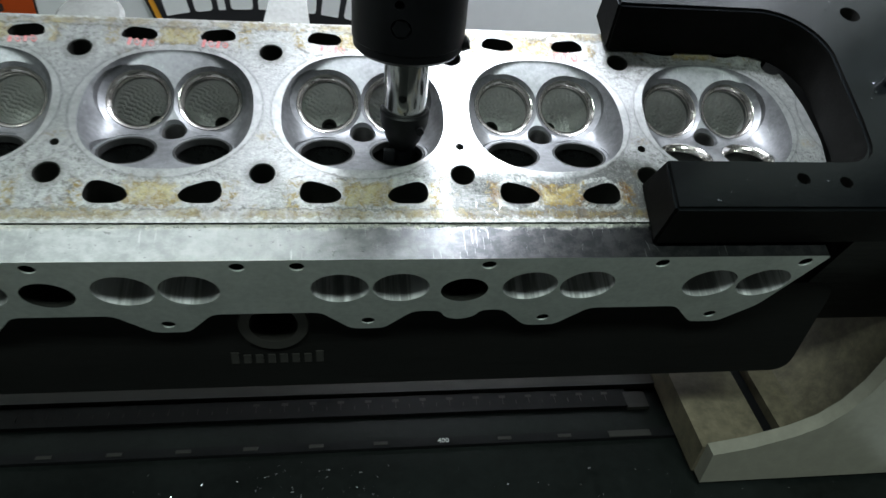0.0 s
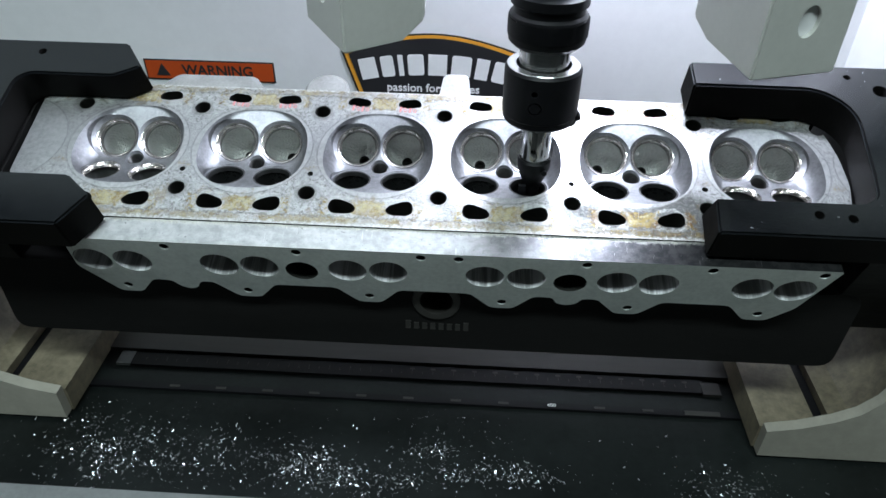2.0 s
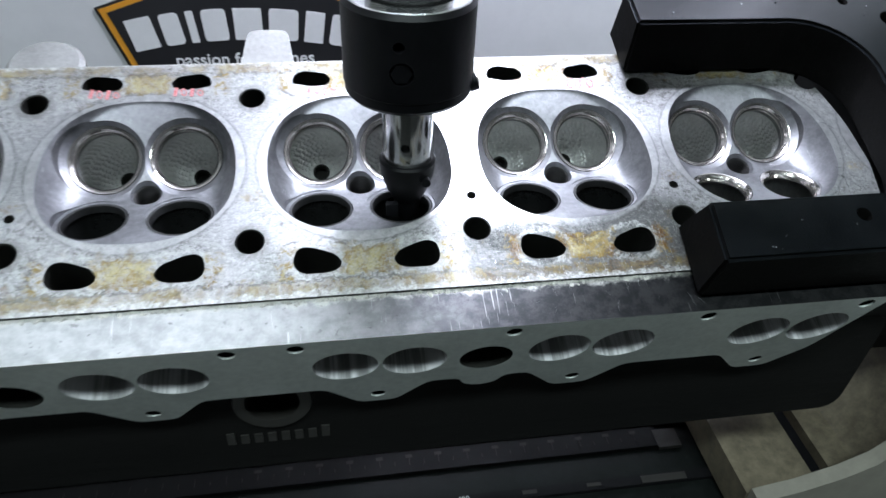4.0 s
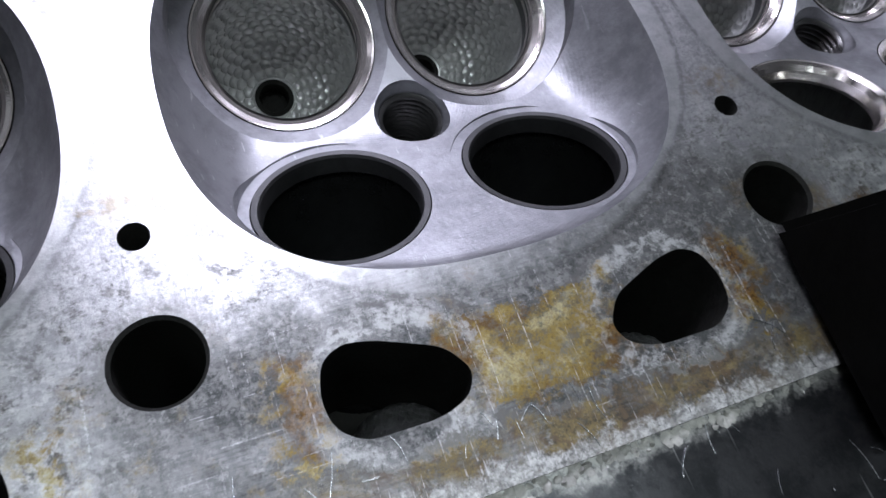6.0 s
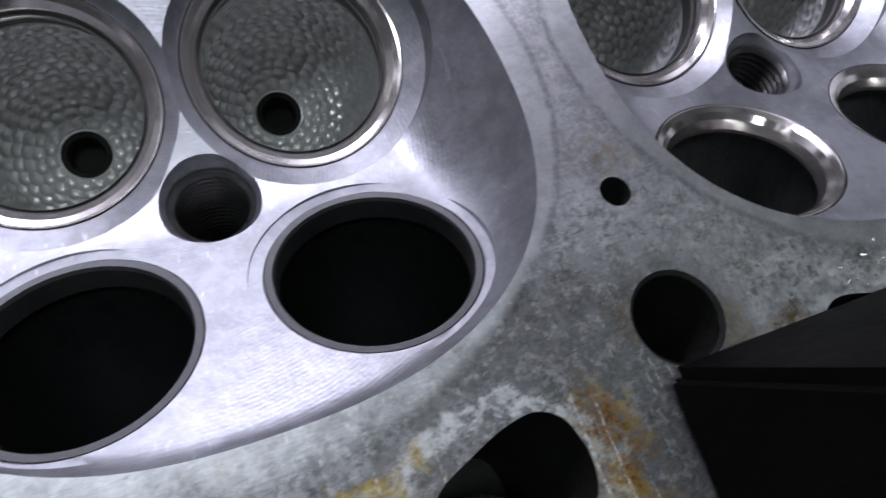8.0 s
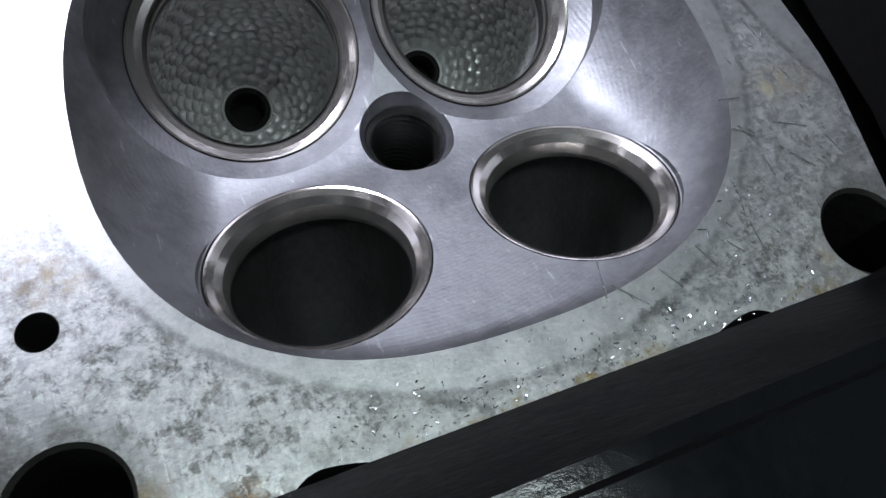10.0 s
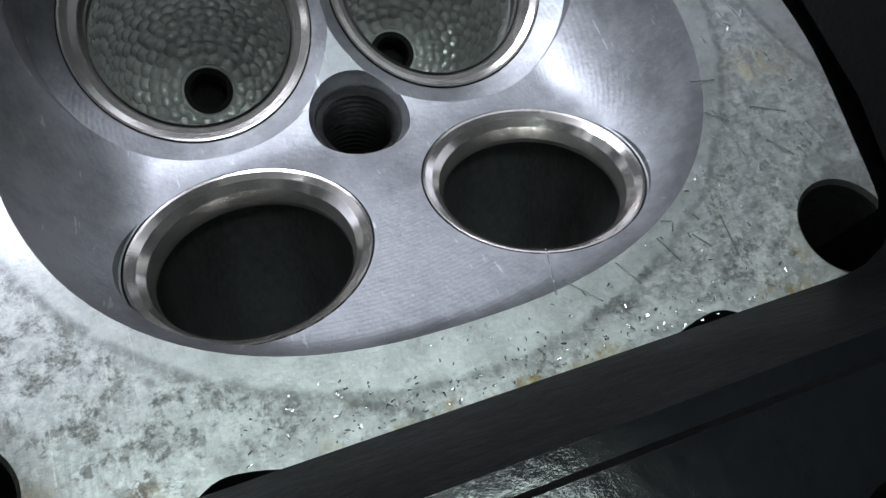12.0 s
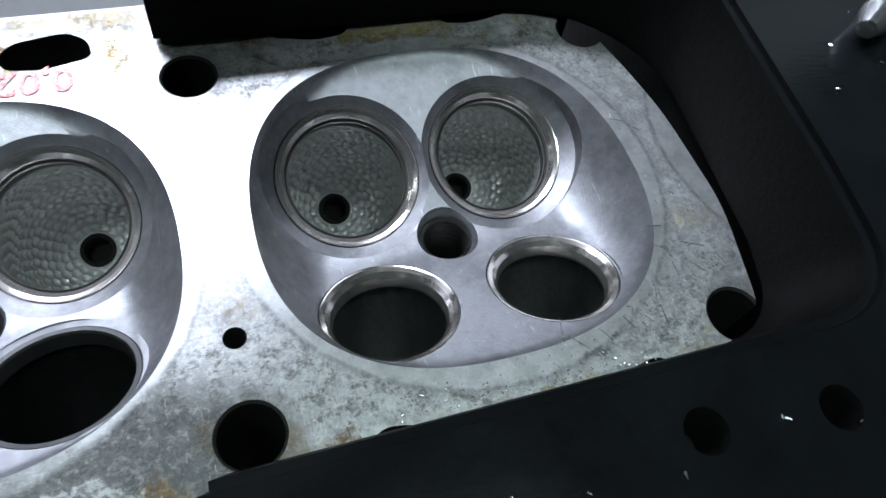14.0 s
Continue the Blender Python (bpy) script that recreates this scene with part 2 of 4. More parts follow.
    dull = n.math("MAXIMUM", n.math("MAXIMUM", tan, n.math("MAXIMUM", oxide, n.math("MULTIPLY", blots, 0.8))), n.math("MAXIMUM", n.math("MAXIMUM", grime, front_falloff), chalk))
    dull = both(dull, n.ramp(band, 0, 1, 1.0, 0.4))
    thick = n.math("MAXIMUM", grime, front_falloff)
    return n.done(base, n.math("MULTIPLY_ADD", dull, 0.20, n.ramp(fine, 0.3, 0.7, 0.29, 0.40)), n.math("SUBTRACT", 0.82, n.math("MULTIPLY", dull, 0.50)), n.ramp(thick, 0, 1, 0.5, 0.22))


def strip_material():
    """The low machined ledge: dull and crusted along one half; bare, oily and pitted along the other, where a dark
    reflection is put into the colour.
    """
    n = Nodes("machined_ledge")
    x, y, z = n.axes()
    coarse, mid, fine = n.noise(30, 6, 0.65, (1, 2, 1)), n.noise(160, 6, 0.7), n.noise(650, 5, 0.7)
    dark_gloss = n.ramp(n.math("MULTIPLY_ADD", n.math("SUBTRACT", coarse, 0.5), 0.10, x), -0.02, 0.09)
    base = n.mix(dark_gloss, n.mix(n.ramp(n.math("MULTIPLY_ADD", coarse, 0.5, n.math("MULTIPLY", mid, 0.5)), 0.38, 0.62), (0.30, 0.31, 0.30), (0.48, 0.49, 0.48)),
                 n.mix(n.ramp(mid, 0.38, 0.62), (0.075, 0.078, 0.082), (0.14, 0.14, 0.145)))
    pit = n.math("MULTIPLY", n.ramp(n.noise(420, 2, 0.5), 0.67, 0.72), n.ramp(coarse, 0.44, 0.58))
    base = n.mix(n.math("MULTIPLY", pit, 0.8), base, (0.05, 0.05, 0.05))
    chalk = n.math("MULTIPLY", n.ramp(n.math("MULTIPLY_ADD", n.math("SUBTRACT", mid, 0.5), 0.010, y), -0.0672, -0.0650), n.ramp(fine, 0.36, 0.58, 0.2, 0.9))
    base = n.mix(chalk, base, (0.52, 0.52, 0.48))
    score = n.math("MULTIPLY", n.ramp(n.noise(55, 1, 0.4, (26, 0.9, 1), 0.0, 10), 0.69, 0.71), n.ramp(n.noise(28, 2), 0.50, 0.60))
    base = n.mix(n.math("MULTIPLY", score, 0.5), base, (0.70, 0.70, 0.70))
    n.bump(n.math("MULTIPLY_ADD", pit, -1.0, n.math("MULTIPLY_ADD", mid, 0.4, n.math("MULTIPLY", fine, 0.4))), 0.35, 0.0003)
    return n.done(base, n.math("SUBTRACT", n.math("MULTIPLY_ADD", chalk, 0.2, 0.46), n.math("MULTIPLY", dark_gloss, 0.18)), n.math("SUBTRACT", n.ramp(dark_gloss, 0, 1, 0.35, 0.93), n.math("MULTIPLY", chalk, 0.3)))


def milled(name, colour, rough, stretch, scale=300, bump=0.15, metal=0.9):
    """Machined metal whose tool marks run along one axis."""
    n = Nodes(name)
    streak, blot = n.noise(scale, 4, 0.65, stretch), n.noise(45, 4, 0.6)
    f = n.math("MULTIPLY_ADD", streak, 0.5, n.math("MULTIPLY", blot, 0.5))
    n.bump(streak, bump, 0.0003)
    return n.done(n.mix(n.ramp(f, 0.35, 0.65), tuple(c * 0.8 for c in colour), colour), n.ramp(blot, 0.3, 0.7, rough * 0.92, rough * 1.1), metal)


def bored():
    """Bored metal whose reflections are put into the colour, as dark and bright streaks along the bore."""
    n = Nodes("bored_port")
    streak, fine = n.noise(26, 3, 0.6, (6, 0.3, 6)), n.noise(200, 3, 0.6, (6, 0.2, 6))
    f = n.math("MULTIPLY_ADD", streak, 0.75, n.math("MULTIPLY", fine, 0.25))
    n.bump(fine, 0.2, 0.0003)
    return n.done(n.mix(n.ramp(f, 0.42, 0.60), (0.38, 0.38, 0.38), (0.95, 0.94, 0.96)), 0.26, 0.2)


def chamber_material():
    """Hand-dressed milled aluminium: fine rings of tool marks, soft blotches, a few nicks."""
    n = Nodes("machined_chamber")
    x, y, z = n.axes()
    cell = n.math("WRAP", n.math("ADD", x, PITCH / 2), PITCH / 2, -PITCH / 2)
    dx, dy = n.math("ADD", cell, 0.006), n.math("SUBTRACT", y, 0.004)
    far = n.math("SQRT", n.math("ADD", n.math("MULTIPLY", dx, dx), n.math("MULTIPLY", n.math("MULTIPLY", dy, dy), 1.3)))
    blot, fine, grit = n.noise(55, 5, 0.65), n.noise(420, 6, 0.7), n.noise(1500, 3, 0.7)
    marks = n.math("SINE", n.math("MULTIPLY_ADD", far, 11000.0, n.math("MULTIPLY", blot, 14.0)))
    marks = n.math("MULTIPLY", marks, n.ramp(n.noise(38, 3, 0.6), 0.46, 0.60))
    nick = n.math("MULTIPLY", n.ramp(n.noise(90, 2, 0.5, (22, 3, 3), 0.3, 20), 0.69, 0.71), n.ramp(blot, 0.4, 0.6))
    base = n.mix(n.ramp(n.math("MULTIPLY_ADD", blot, 0.6, n.math("MULTIPLY", fine, 0.4)), 0.38, 0.62), (0.235, 0.237, 0.248), (0.365, 0.367, 0.382))
    base = n.mix(n.math("MULTIPLY", nick, 0.4), base, (0.80, 0.80, 0.82))
    n.bump(n.math("MULTIPLY_ADD", marks, 0.045, n.math("MULTIPLY_ADD", fine, 1.0, n.math("MULTIPLY", grit, 0.5))), 0.42, 0.0002)
    return n.done(base, n.ramp(blot, 0.3, 0.7, 0.44, 0.56), 0.92)


def pen_material():
    """Red pen worn thin, with the metal showing through."""
    n = Nodes("red_pen")
    return n.done(n.mix(n.ramp(n.noise(1600, 4, 0.7), 0.42, 0.60, 0.1, 0.5), (0.52, 0.07, 0.07), (0.72, 0.60, 0.60)), 0.5, 0.3)


DECK = deck_material()
CHAMBER = chamber_material()
CAST = plain("cast_aluminium", (0.30, 0.30, 0.29), 0.55, 0.6, 0.3, 120, 0.3)
FLANGE = milled("milled_flange", (0.72, 0.76, 0.73), 0.40, (1, 6, 1), 260, 0.15, 0.2)
BORE = bored()
STRIP = strip_material()
# near-black: the shade deep in holes put into the colour; soot at valve guides
HOLLOW = plain("sooty_shaded_wall", (0.016, 0.016, 0.014), 0.7, 0.0, 0.5, 200, 0.5, 0.0005, None, 0.12)
PORT = plain("dimpled_port", (0.52, 0.525, 0.505), 0.35, 0.58, 0.25, 60, 0.08)
# uncut exhaust throats: the darkness of the deep port is in the colour
THROAT = plain("shaded_throat", (0.022, 0.023, 0.023), 0.30, 0.5, 0.3, 90, 0.2)
# bored exhaust throats, and the painted shadow ring under the intake seats
BOWL = plain("grey_bore_and_shade", (0.15, 0.155, 0.15), 0.38, 0.7, 0.35, 160, 0.3, 0.0004, (1, 6, 1))
SEAT = milled("cut_seat", (0.80, 0.75, 0.71), 0.15, (1, 1, 1), 700, 0.05)
RAWSEAT = plain("uncut_seat", (0.075, 0.075, 0.075), 0.5, 0.8, 0.2, 300)
CORE = plain("rough_core", (0.085, 0.088, 0.085), 0.34, 0.4, 0.6, 9, 1.0, 0.0012)
THREAD = plain("thread_steel", (0.085, 0.083, 0.08), 0.32, 0.8, 0.3, 300)
CHROME = milled("ground_steel", (0.56, 0.56, 0.56), 0.14, (1, 1, 12), 200, 0.05)
BLACK = plain("black_oxide_steel", (0.005, 0.005, 0.006), 0.42, 0.0, 0.3, 120, 0.1, 0.0005, None, 0.22)
ENAMEL = plain("black_enamel", (0.006, 0.007, 0.008), 0.14, 0.0, 0.3, 260, 0.06, 0.0004, None, 0.6)
DULL = plain("dull_black_flank", (0.006, 0.0058, 0.0055), 0.5, 0.0, 0.4, 120, 0.3, 0.0005, None, 0.03)
BEAM = plain("black_cast_beam", (0.008, 0.0078, 0.0075), 0.6, 0.0, 0.3, 60, 0.3, 0.0008, (0.2, 1, 1), 0.15)
GREY = plain("grey_powder_coat", (0.52, 0.52, 0.485), 0.45, 0.0, 0.06, 60, 0.1)
CREAM = plain("cream_enamel", (0.34, 0.32, 0.27), 0.4, 0.0, 0.18, 25, 0.1)
WALL = plain("white_enamel", (0.74, 0.74, 0.75), 0.4, 0.0, 0.04, 20, 0.05)
BED = plain("grimy_bed", (0.007, 0.009, 0.0085), 0.42, 0.0, 0.5, 40, 0.3, 0.0005, None, 0.22)
# cream with brown stains, darkened further for the shade inside the brackets
STAINED_SHADE = plain("stained_shaded_cream", (0.17, 0.145, 0.10), 0.45, 0.0, 0.55, 30, 0.15)
RAIL = plain("ground_rail", (0.045, 0.043, 0.039), 0.45, 0.3, 0.3, 40, 0.1, 0.0005, (0.1, 1, 1))
LIP = plain("pale_lip", (0.17, 0.18, 0.175), 0.5, 0.2, 0.2, 60)
CHIP = plain("aluminium_swarf", (0.75, 0.76, 0.78), 0.25, 0.95, 0.1, 300)
CRUST = plain("chalky_sealant", (0.46, 0.455, 0.41), 0.75, 0.0, 0.4, 200, 0.3)
PEN = pen_material()
ORANGE = plain("orange_print", (0.75, 0.33, 0.03), 0.45, 0.0, 0.05)
REDORANGE = plain("red_orange_print", (0.42, 0.06, 0.01), 0.4, 0.0, 0.06)
INK = plain("black_print", (0.02, 0.02, 0.022), 0.5, 0.0, 0.1)
PAPER = plain("white_print", (0.8, 0.8, 0.8), 0.5, 0.0, 0.04)
ROOM = plain("workshop_wall", (0.09, 0.095, 0.095), 0.8, 0.0, 0.2, 4)
CONCRETE = plain("workshop_floor", (0.07, 0.07, 0.065), 0.7, 0.0, 0.3, 6)


# ---- building tools ----
def finish(ob, bm, material, angle=32):
    bmesh.ops.recalc_face_normals(bm, faces=bm.faces)
    for f in bm.faces:
        f.smooth = True
    for e in bm.edges:
        e.smooth = len(e.link_faces) == 2 and e.calc_face_angle(0) < radians(angle)
    bm.to_mesh(ob.data)
    bm.free()
    for m in (material if isinstance(material, (list, tuple)) else [material]):
        ob.data.materials.append(m)
    return ob


def part(name, bm, material, parent, label="", angle=32):
    """Link a bmesh as one mesh under a thing or a part."""
    ob = finish(new(name, bpy.data.meshes.new(name)), bm, material, angle)
    ob.parent = parent
    return tagged(ob, label)


def again(ob, parent, m, name=""):
    """The same mesh once more, as another part at the pose m."""
    o = new(name or ob.name.split(".")[0], ob.data)
    o.parent = parent
    o.matrix_basis = m
    return o


def thing(name, label, category, m=Matrix(), group="", kind=""):
    ob = new(name)
    ob.empty_display_size = 0.02
    ob.matrix_basis = m
    return tagged(ob, label, category, group, kind)


def single(name, bm, material, label, category, m=Matrix(), group="", kind=""):
    ob = finish(new(name, bpy.data.meshes.new(name)), bm, material)
    ob.matrix_basis = m
    return tagged(ob, label, category, group, kind)


def bevel(bm, width, segments=2, angle=50):
    edges = [e for e in bm.edges if len(e.link_faces) == 2 and e.calc_face_angle(0) > radians(angle)]
    bmesh.ops.bevel(bm, geom=edges, offset=width, segments=segments, affect="EDGES", clamp_overlap=True)


def box(bm, x0, x1, y0, y1, z0, z1):
    v = [bm.verts.new((x, y, z)) for z in (z0, z1) for x, y in ((x0, y0), (x1, y0), (x1, y1), (x0, y1))]
    for f in ((3, 2, 1, 0), (4, 5, 6, 7), (0, 1, 5, 4), (1, 2, 6, 5), (2, 3, 7, 6), (3, 0, 4, 7)):
        bm.faces.new([v[i] for i in f])
    return v


def boxed(x0, x1, y0, y1, z0, z1, width=0.0, segments=2):
    bm = bmesh.new()
    box(bm, x0, x1, y0, y1, z0, z1)
    if width:
        bevel(bm, width, segments)
    return bm


def prism(bm, points, z0, z1, m=Matrix()):
    """A flat outline drawn out from z0 to z1."""
    a = [bm.verts.new(m @ Vector((x, y, z0))) for x, y in points]
    b = [bm.verts.new(m @ Vector((x, y, z1))) for x, y in points]
    bm.faces.new(a[::-1]), bm.faces.new(b)
    for i in range(len(a)):
        j = (i + 1) % len(a)
        bm.faces.new((a[i], a[j], b[j], b[i]))


def revolve(bm, profile, n=48, m=Matrix(), closed=False):
    """A profile of (radius, height) turned round z. Radius 0 closes an end."""
    rings = []
    for r, z in profile:
        if r <= 0:
            rings.append([bm.verts.new(m @ Vector((0, 0, z)))])
        else:
            rings.append([bm.verts.new(m @ Vector((r * math.cos(2 * math.pi * k / n), r * math.sin(2 * math.pi * k / n), z))) for k in range(n)])
    pairs = list(zip(rings, rings[1:])) + ([(rings[-1], rings[0])] if closed else [])
    for a, b in pairs:
        for k in range(n):
            j = (k + 1) % n
            if len(a) == 1 and len(b) > 1:
                bm.faces.new((a[0], b[k], b[j]))
            elif len(b) == 1 and len(a) > 1:
                bm.faces.new((a[k], b[0], a[j]))
            elif len(a) > 1:
                bm.faces.new((a[k], b[k], b[j], a[j]))


def turned(profile, n=48, m=Matrix(), closed=False):
    bm = bmesh.new()
    revolve(bm, profile, n, m, closed)
    return bm


def rounded(points, radius, steps=5):
    """An outline with its corners rounded."""
    out = []
    for i, p in enumerate(points):
        p, a, b = Vector(p), Vector(points[i - 1]), Vector(points[(i + 1) % len(points)])
        r = min(radius, (a - p).length * 0.45, (b - p).length * 0.45)
        u, v = p + (a - p).normalized() * r, p + (b - p).normalized() * r
        for k in range(steps + 1):
            t = k / steps
            out.append(tuple(u * (1 - t) ** 2 + p * 2 * t * (1 - t) + v * t ** 2))
    return out


def cut(bm, cutters):
    """bm with one solid after another taken out of it."""
    def temp(b):
        bmesh.ops.recalc_face_normals(b, faces=b.faces)
        ob = new("temp", bpy.data.meshes.new("temp"))
        b.to_mesh(ob.data)
        b.free()
        return ob
    ob = temp(bm)
    tools = [temp(c) for c in cutters]
    for t in tools:
        mod = ob.modifiers.new("cut", "BOOLEAN")
        mod.operation, mod.solver, mod.object = "DIFFERENCE", "EXACT", t
    mesh = bpy.data.meshes.new_from_object(ob.evaluated_get(bpy.context.evaluated_depsgraph_get()))
    out = bmesh.new()
    out.from_mesh(mesh)
    bpy.data.meshes.remove(mesh)
    for o in (ob, *tools):
        data = o.data
        bpy.data.objects.remove(o)
        bpy.data.meshes.remove(data)
    return out


def lettering(text, size, thick=0.0002, bold=0.0):
    """Letters as a mesh, centred, lying in xy."""
    curve = bpy.data.curves.new("letters", "FONT")
    curve.body, curve.size, curve.extrude, curve.offset = text, size, thick, bold
    curve.align_x, curve.align_y = "CENTER", "CENTER"
    curve.resolution_u = 3
    ob = new("letters", curve)
    mesh = bpy.data.meshes.new_from_object(ob.evaluated_get(bpy.context.evaluated_depsgraph_get()))
    bm = bmesh.new()
    bm.from_mesh(mesh)
    bpy.data.objects.remove(ob)
    bpy.data.curves.remove(curve)
    bpy.data.meshes.remove(mesh)
    return bm


# ---- the room that closes the place ----
def room():
    single("floor", boxed(-2.2, 2.2, -2.2, 1.6, -1.16, -1.1), CONCRETE, "grey concrete workshop floor", "floor", kind="structure")
    single("ceiling", boxed(-2.2, 2.2, -2.2, 1.6, 2.6, 2.66), ROOM, "plain grey workshop ceiling", "ceiling", kind="structure")
    single("wall_north", boxed(-2.2, 2.2, 1.6, 1.66, -1.16, 2.66), ROOM, "plain grey workshop wall", "wall", kind="structure")
    single("wall_south", boxed(-2.2, 2.2, -2.26, -2.2, -1.16, 2.66), ROOM, "plain grey workshop wall", "wall", kind="structure")
    single("wall_east", boxed(2.2, 2.26, -2.2, 1.6, -1.16, 2.66), ROOM, "plain grey workshop wall", "wall", kind="structure")
    single("wall_west", boxed(-2.26, -2.2, -2.2, 1.6, -1.16, 2.66), ROOM, "plain grey workshop wall", "wall", kind="structure")


room()

# ---- the cylinder head ----
CELLS = [(i - 2.5) * PITCH for i in range(6)]
INTAKE = dict(y=0.0150, z=-0.0095, ro=0.0153, ri=0.0128, tilt=22.0)
EXHAUST = dict(y=-0.0182, z=-0.0083, ro=0.0132, ri=0.0108, tilt=-22.0)
HALF = 0.0169


def smin(a, b, k):
    h = max(k - abs(a - b), 0) / k
    return min(a, b) - h * h * k / 4


def chamber_depth(x, y):
    """Depth of the pent-roof chamber below the deck, at a place in its cell. The back runs out gently into the deck."""
    intake = 0.0158 - 0.42 * y
    ease = 0.0016 * min(1.0, max(0.0, y / 0.02))
    if ease and intake > -ease:
        intake = (intake + ease) ** 2 / (intake + 2 * ease)
    roof = smin(0.0158 + 0.41 * y, max(intake, 0.0), 0.006)
    reach = 0.0346 if y < -0.0009 else 0.0398
    rho = ((abs(x - 0.0002) / 0.0393) ** 2.4 + (abs(y + 0.0009) / reach) ** 2.4) ** (1 / 2.4)
    ax, ay = (x / 0.0393) ** 2, ((y + 0.0009) / reach) ** 2
    flank = (ax / (ax + ay + 1e-9)) ** 2
    return smin(roof, (1 - rho) * 0.037 * 2.6, 0.003 + 0.017 * flank)


def chamber_cutter(bm, cx):
    rings, n = [], 112
    for k in range(n):
        a = 2 * math.pi * k / n
        c, s = math.cos(a), math.sin(a)
        lo, hi = 0.01, 0.06
        for _ in range(40):
            r = (lo + hi) / 2
            lo, hi = (r, hi) if chamber_depth(r * c, -0.0009 + r * s) > -0.0006 else (lo, r)
        rings.append([(r * c * (j / 30) ** 0.7, -0.0009 + r * s * (j / 30) ** 0.7) for j in range(1, 31)])
    mid = bm.verts.new((cx, -0.0009, -chamber_depth(0, -0.0009)))
    grid = [[bm.verts.new((cx + x, y, -chamber_depth(x, y))) for x, y in ray] for ray in rings]
    top = [bm.verts.new((cx + ray[-1][0], ray[-1][1], 0.02)) for ray in rings]
    for k in range(n):
        j = (k + 1) % n
        bm.faces.new((mid, grid[k][0], grid[j][0]))
        for i in range(29):
            bm.faces.new((grid[k][i], grid[k][i + 1], grid[j][i + 1], grid[j][i]))
        bm.faces.new((grid[k][29], top[k], top[j], grid[j][29]))
    bm.faces.new(top)


def seat_pose(cx, side, v):
    return pose(cx - 0.0006 + side * HALF, v["y"], v["z"], v["tilt"], 0, 0)


FRONT_SLOT = [(-0.0290, -0.0475), (-0.0278, -0.0432), (-0.0250, -0.0416), (-0.0210, -0.0422), (-0.0125, -0.0456), (-0.0100, -0.0495), (-0.0115, -0.0524), (-0.0155, -0.0539), (-0.0250, -0.0539), (-0.0283, -0.0515)]
BACK_SLOT = [(-0.0280, 0.0468), (-0.0270, 0.0520), (-0.0230, 0.0546), (-0.0125, 0.0528), (-0.0100, 0.0490), (-0.0115, 0.0456), (-0.0180, 0.0446)]


def head_body(head):
    outline = rounded([(-0.305, 0.061), (-0.304, -0.032), (-0.262, -0.053), (-0.246, -0.0640), (0.262, -0.0640), (0.277, -0.038), (0.2815, -0.014), (0.280, 0.011),
                       (0.2765, 0.027), (0.271, 0.044), (0.258, 0.0605)], 0.006)
    bm = bmesh.new()
    prism(bm, outline, -0.06, 0.0)
    chambers = bmesh.new()
    for cx in CELLS:
        chamber_cutter(chambers, cx)
    cutters = [chambers]
    for v in (INTAKE, EXHAUST):
        for side in (-1, 1):
            b = bmesh.new()
            ro = v["ro"] + 0.0002
            for cx in CELLS:
                deep = -0.042 if v is INTAKE else -0.050
                lip = [(ro + 0.0004 * q, -0.0018 + 0.00035 * q) for q in range(8)] if v is INTAKE else [(ro, 0.0001), (ro + 0.0002, 0.0002)]
                revolve(b, [(0, deep), (ro, deep)] + lip + [(lip[-1][0] + 0.0004, 0.018), (0, 0.018)], 80, seat_pose(cx, side, v))
            cutters.append(b)
    for side in (-1, 1):
        b = bmesh.new()
        ro = EXHAUST["ro"] + 0.0017
        for cx in CELLS[1:5]:
            revolve(b, [(0, 0.0), (ro, 0.0), (ro, 0.012), (0, 0.012)], 80, seat_pose(cx, side, EXHAUST) @ pose(-0.0002, 0.0002, 0.0001, -1.2, -1.2, 0))
        cutters.append(b)
    b = bmesh.new()
    for cx in CELLS:
        revolve(b, [(0, -0.0585), (0.0056, -0.0585), (0.0056, -0.0158), (0.0059, -0.0151), (0.0064, -0.0145), (0.0067, -0.0136), (0.0067, 0.0), (0, 0.0)], 48, pose(cx, -0.0014, 0))
    cutters.append(b)
    b = bmesh.new()
    for i in range(7):
        x = (i - 3) * PITCH
        for y, r in ((-0.0376, 0.0053), (0.0386, 0.0053)):
            xx = x if abs(i - 3) < 3 else x * (0.995 if y < 0 else 0.992)
            revolve(b, [(0, -0.045), (r, -0.045), (r, -0.0005), (r + 0.0005, 0), (r + 0.0005, 0.01), (0, 0.01)], 40, pose(xx, y, 0))
        if 0 < i < 6 and i != 3:
            revolve(b, [(0, -0.02), (0.0019, -0.02), (0.0019, -0.0002), (0.0020, 0), (0.0020, 0.01), (0, 0.01)], 28, pose(x + 0.0001, -0.0208, 0))
    for cx in CELLS:
        for s in (-1, 1):
            for shape in (FRONT_SLOT, BACK_SLOT):
                pts = [(cx - s * x, y) for x, y in shape]
                prism(b, rounded(pts, 0.003, 4)[::s], -0.036 if shape is FRONT_SLOT else -0.021, 0.01)
    cutters.append(b)
    out = cut(bm, cutters)
    out.normal_update()
    for f in out.faces:
        c = f.calc_center_median()
        if c.z > -0.00005 and f.normal.z > 0.9:
            f.material_index = 0
        else:
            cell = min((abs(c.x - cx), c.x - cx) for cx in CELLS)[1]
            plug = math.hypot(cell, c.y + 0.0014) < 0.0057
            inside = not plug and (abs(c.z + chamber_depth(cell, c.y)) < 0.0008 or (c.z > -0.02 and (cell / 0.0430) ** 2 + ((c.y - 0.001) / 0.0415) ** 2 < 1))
            # hole, slot and bore walls get the painted shade of HOLLOW
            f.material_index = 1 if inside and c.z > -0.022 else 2
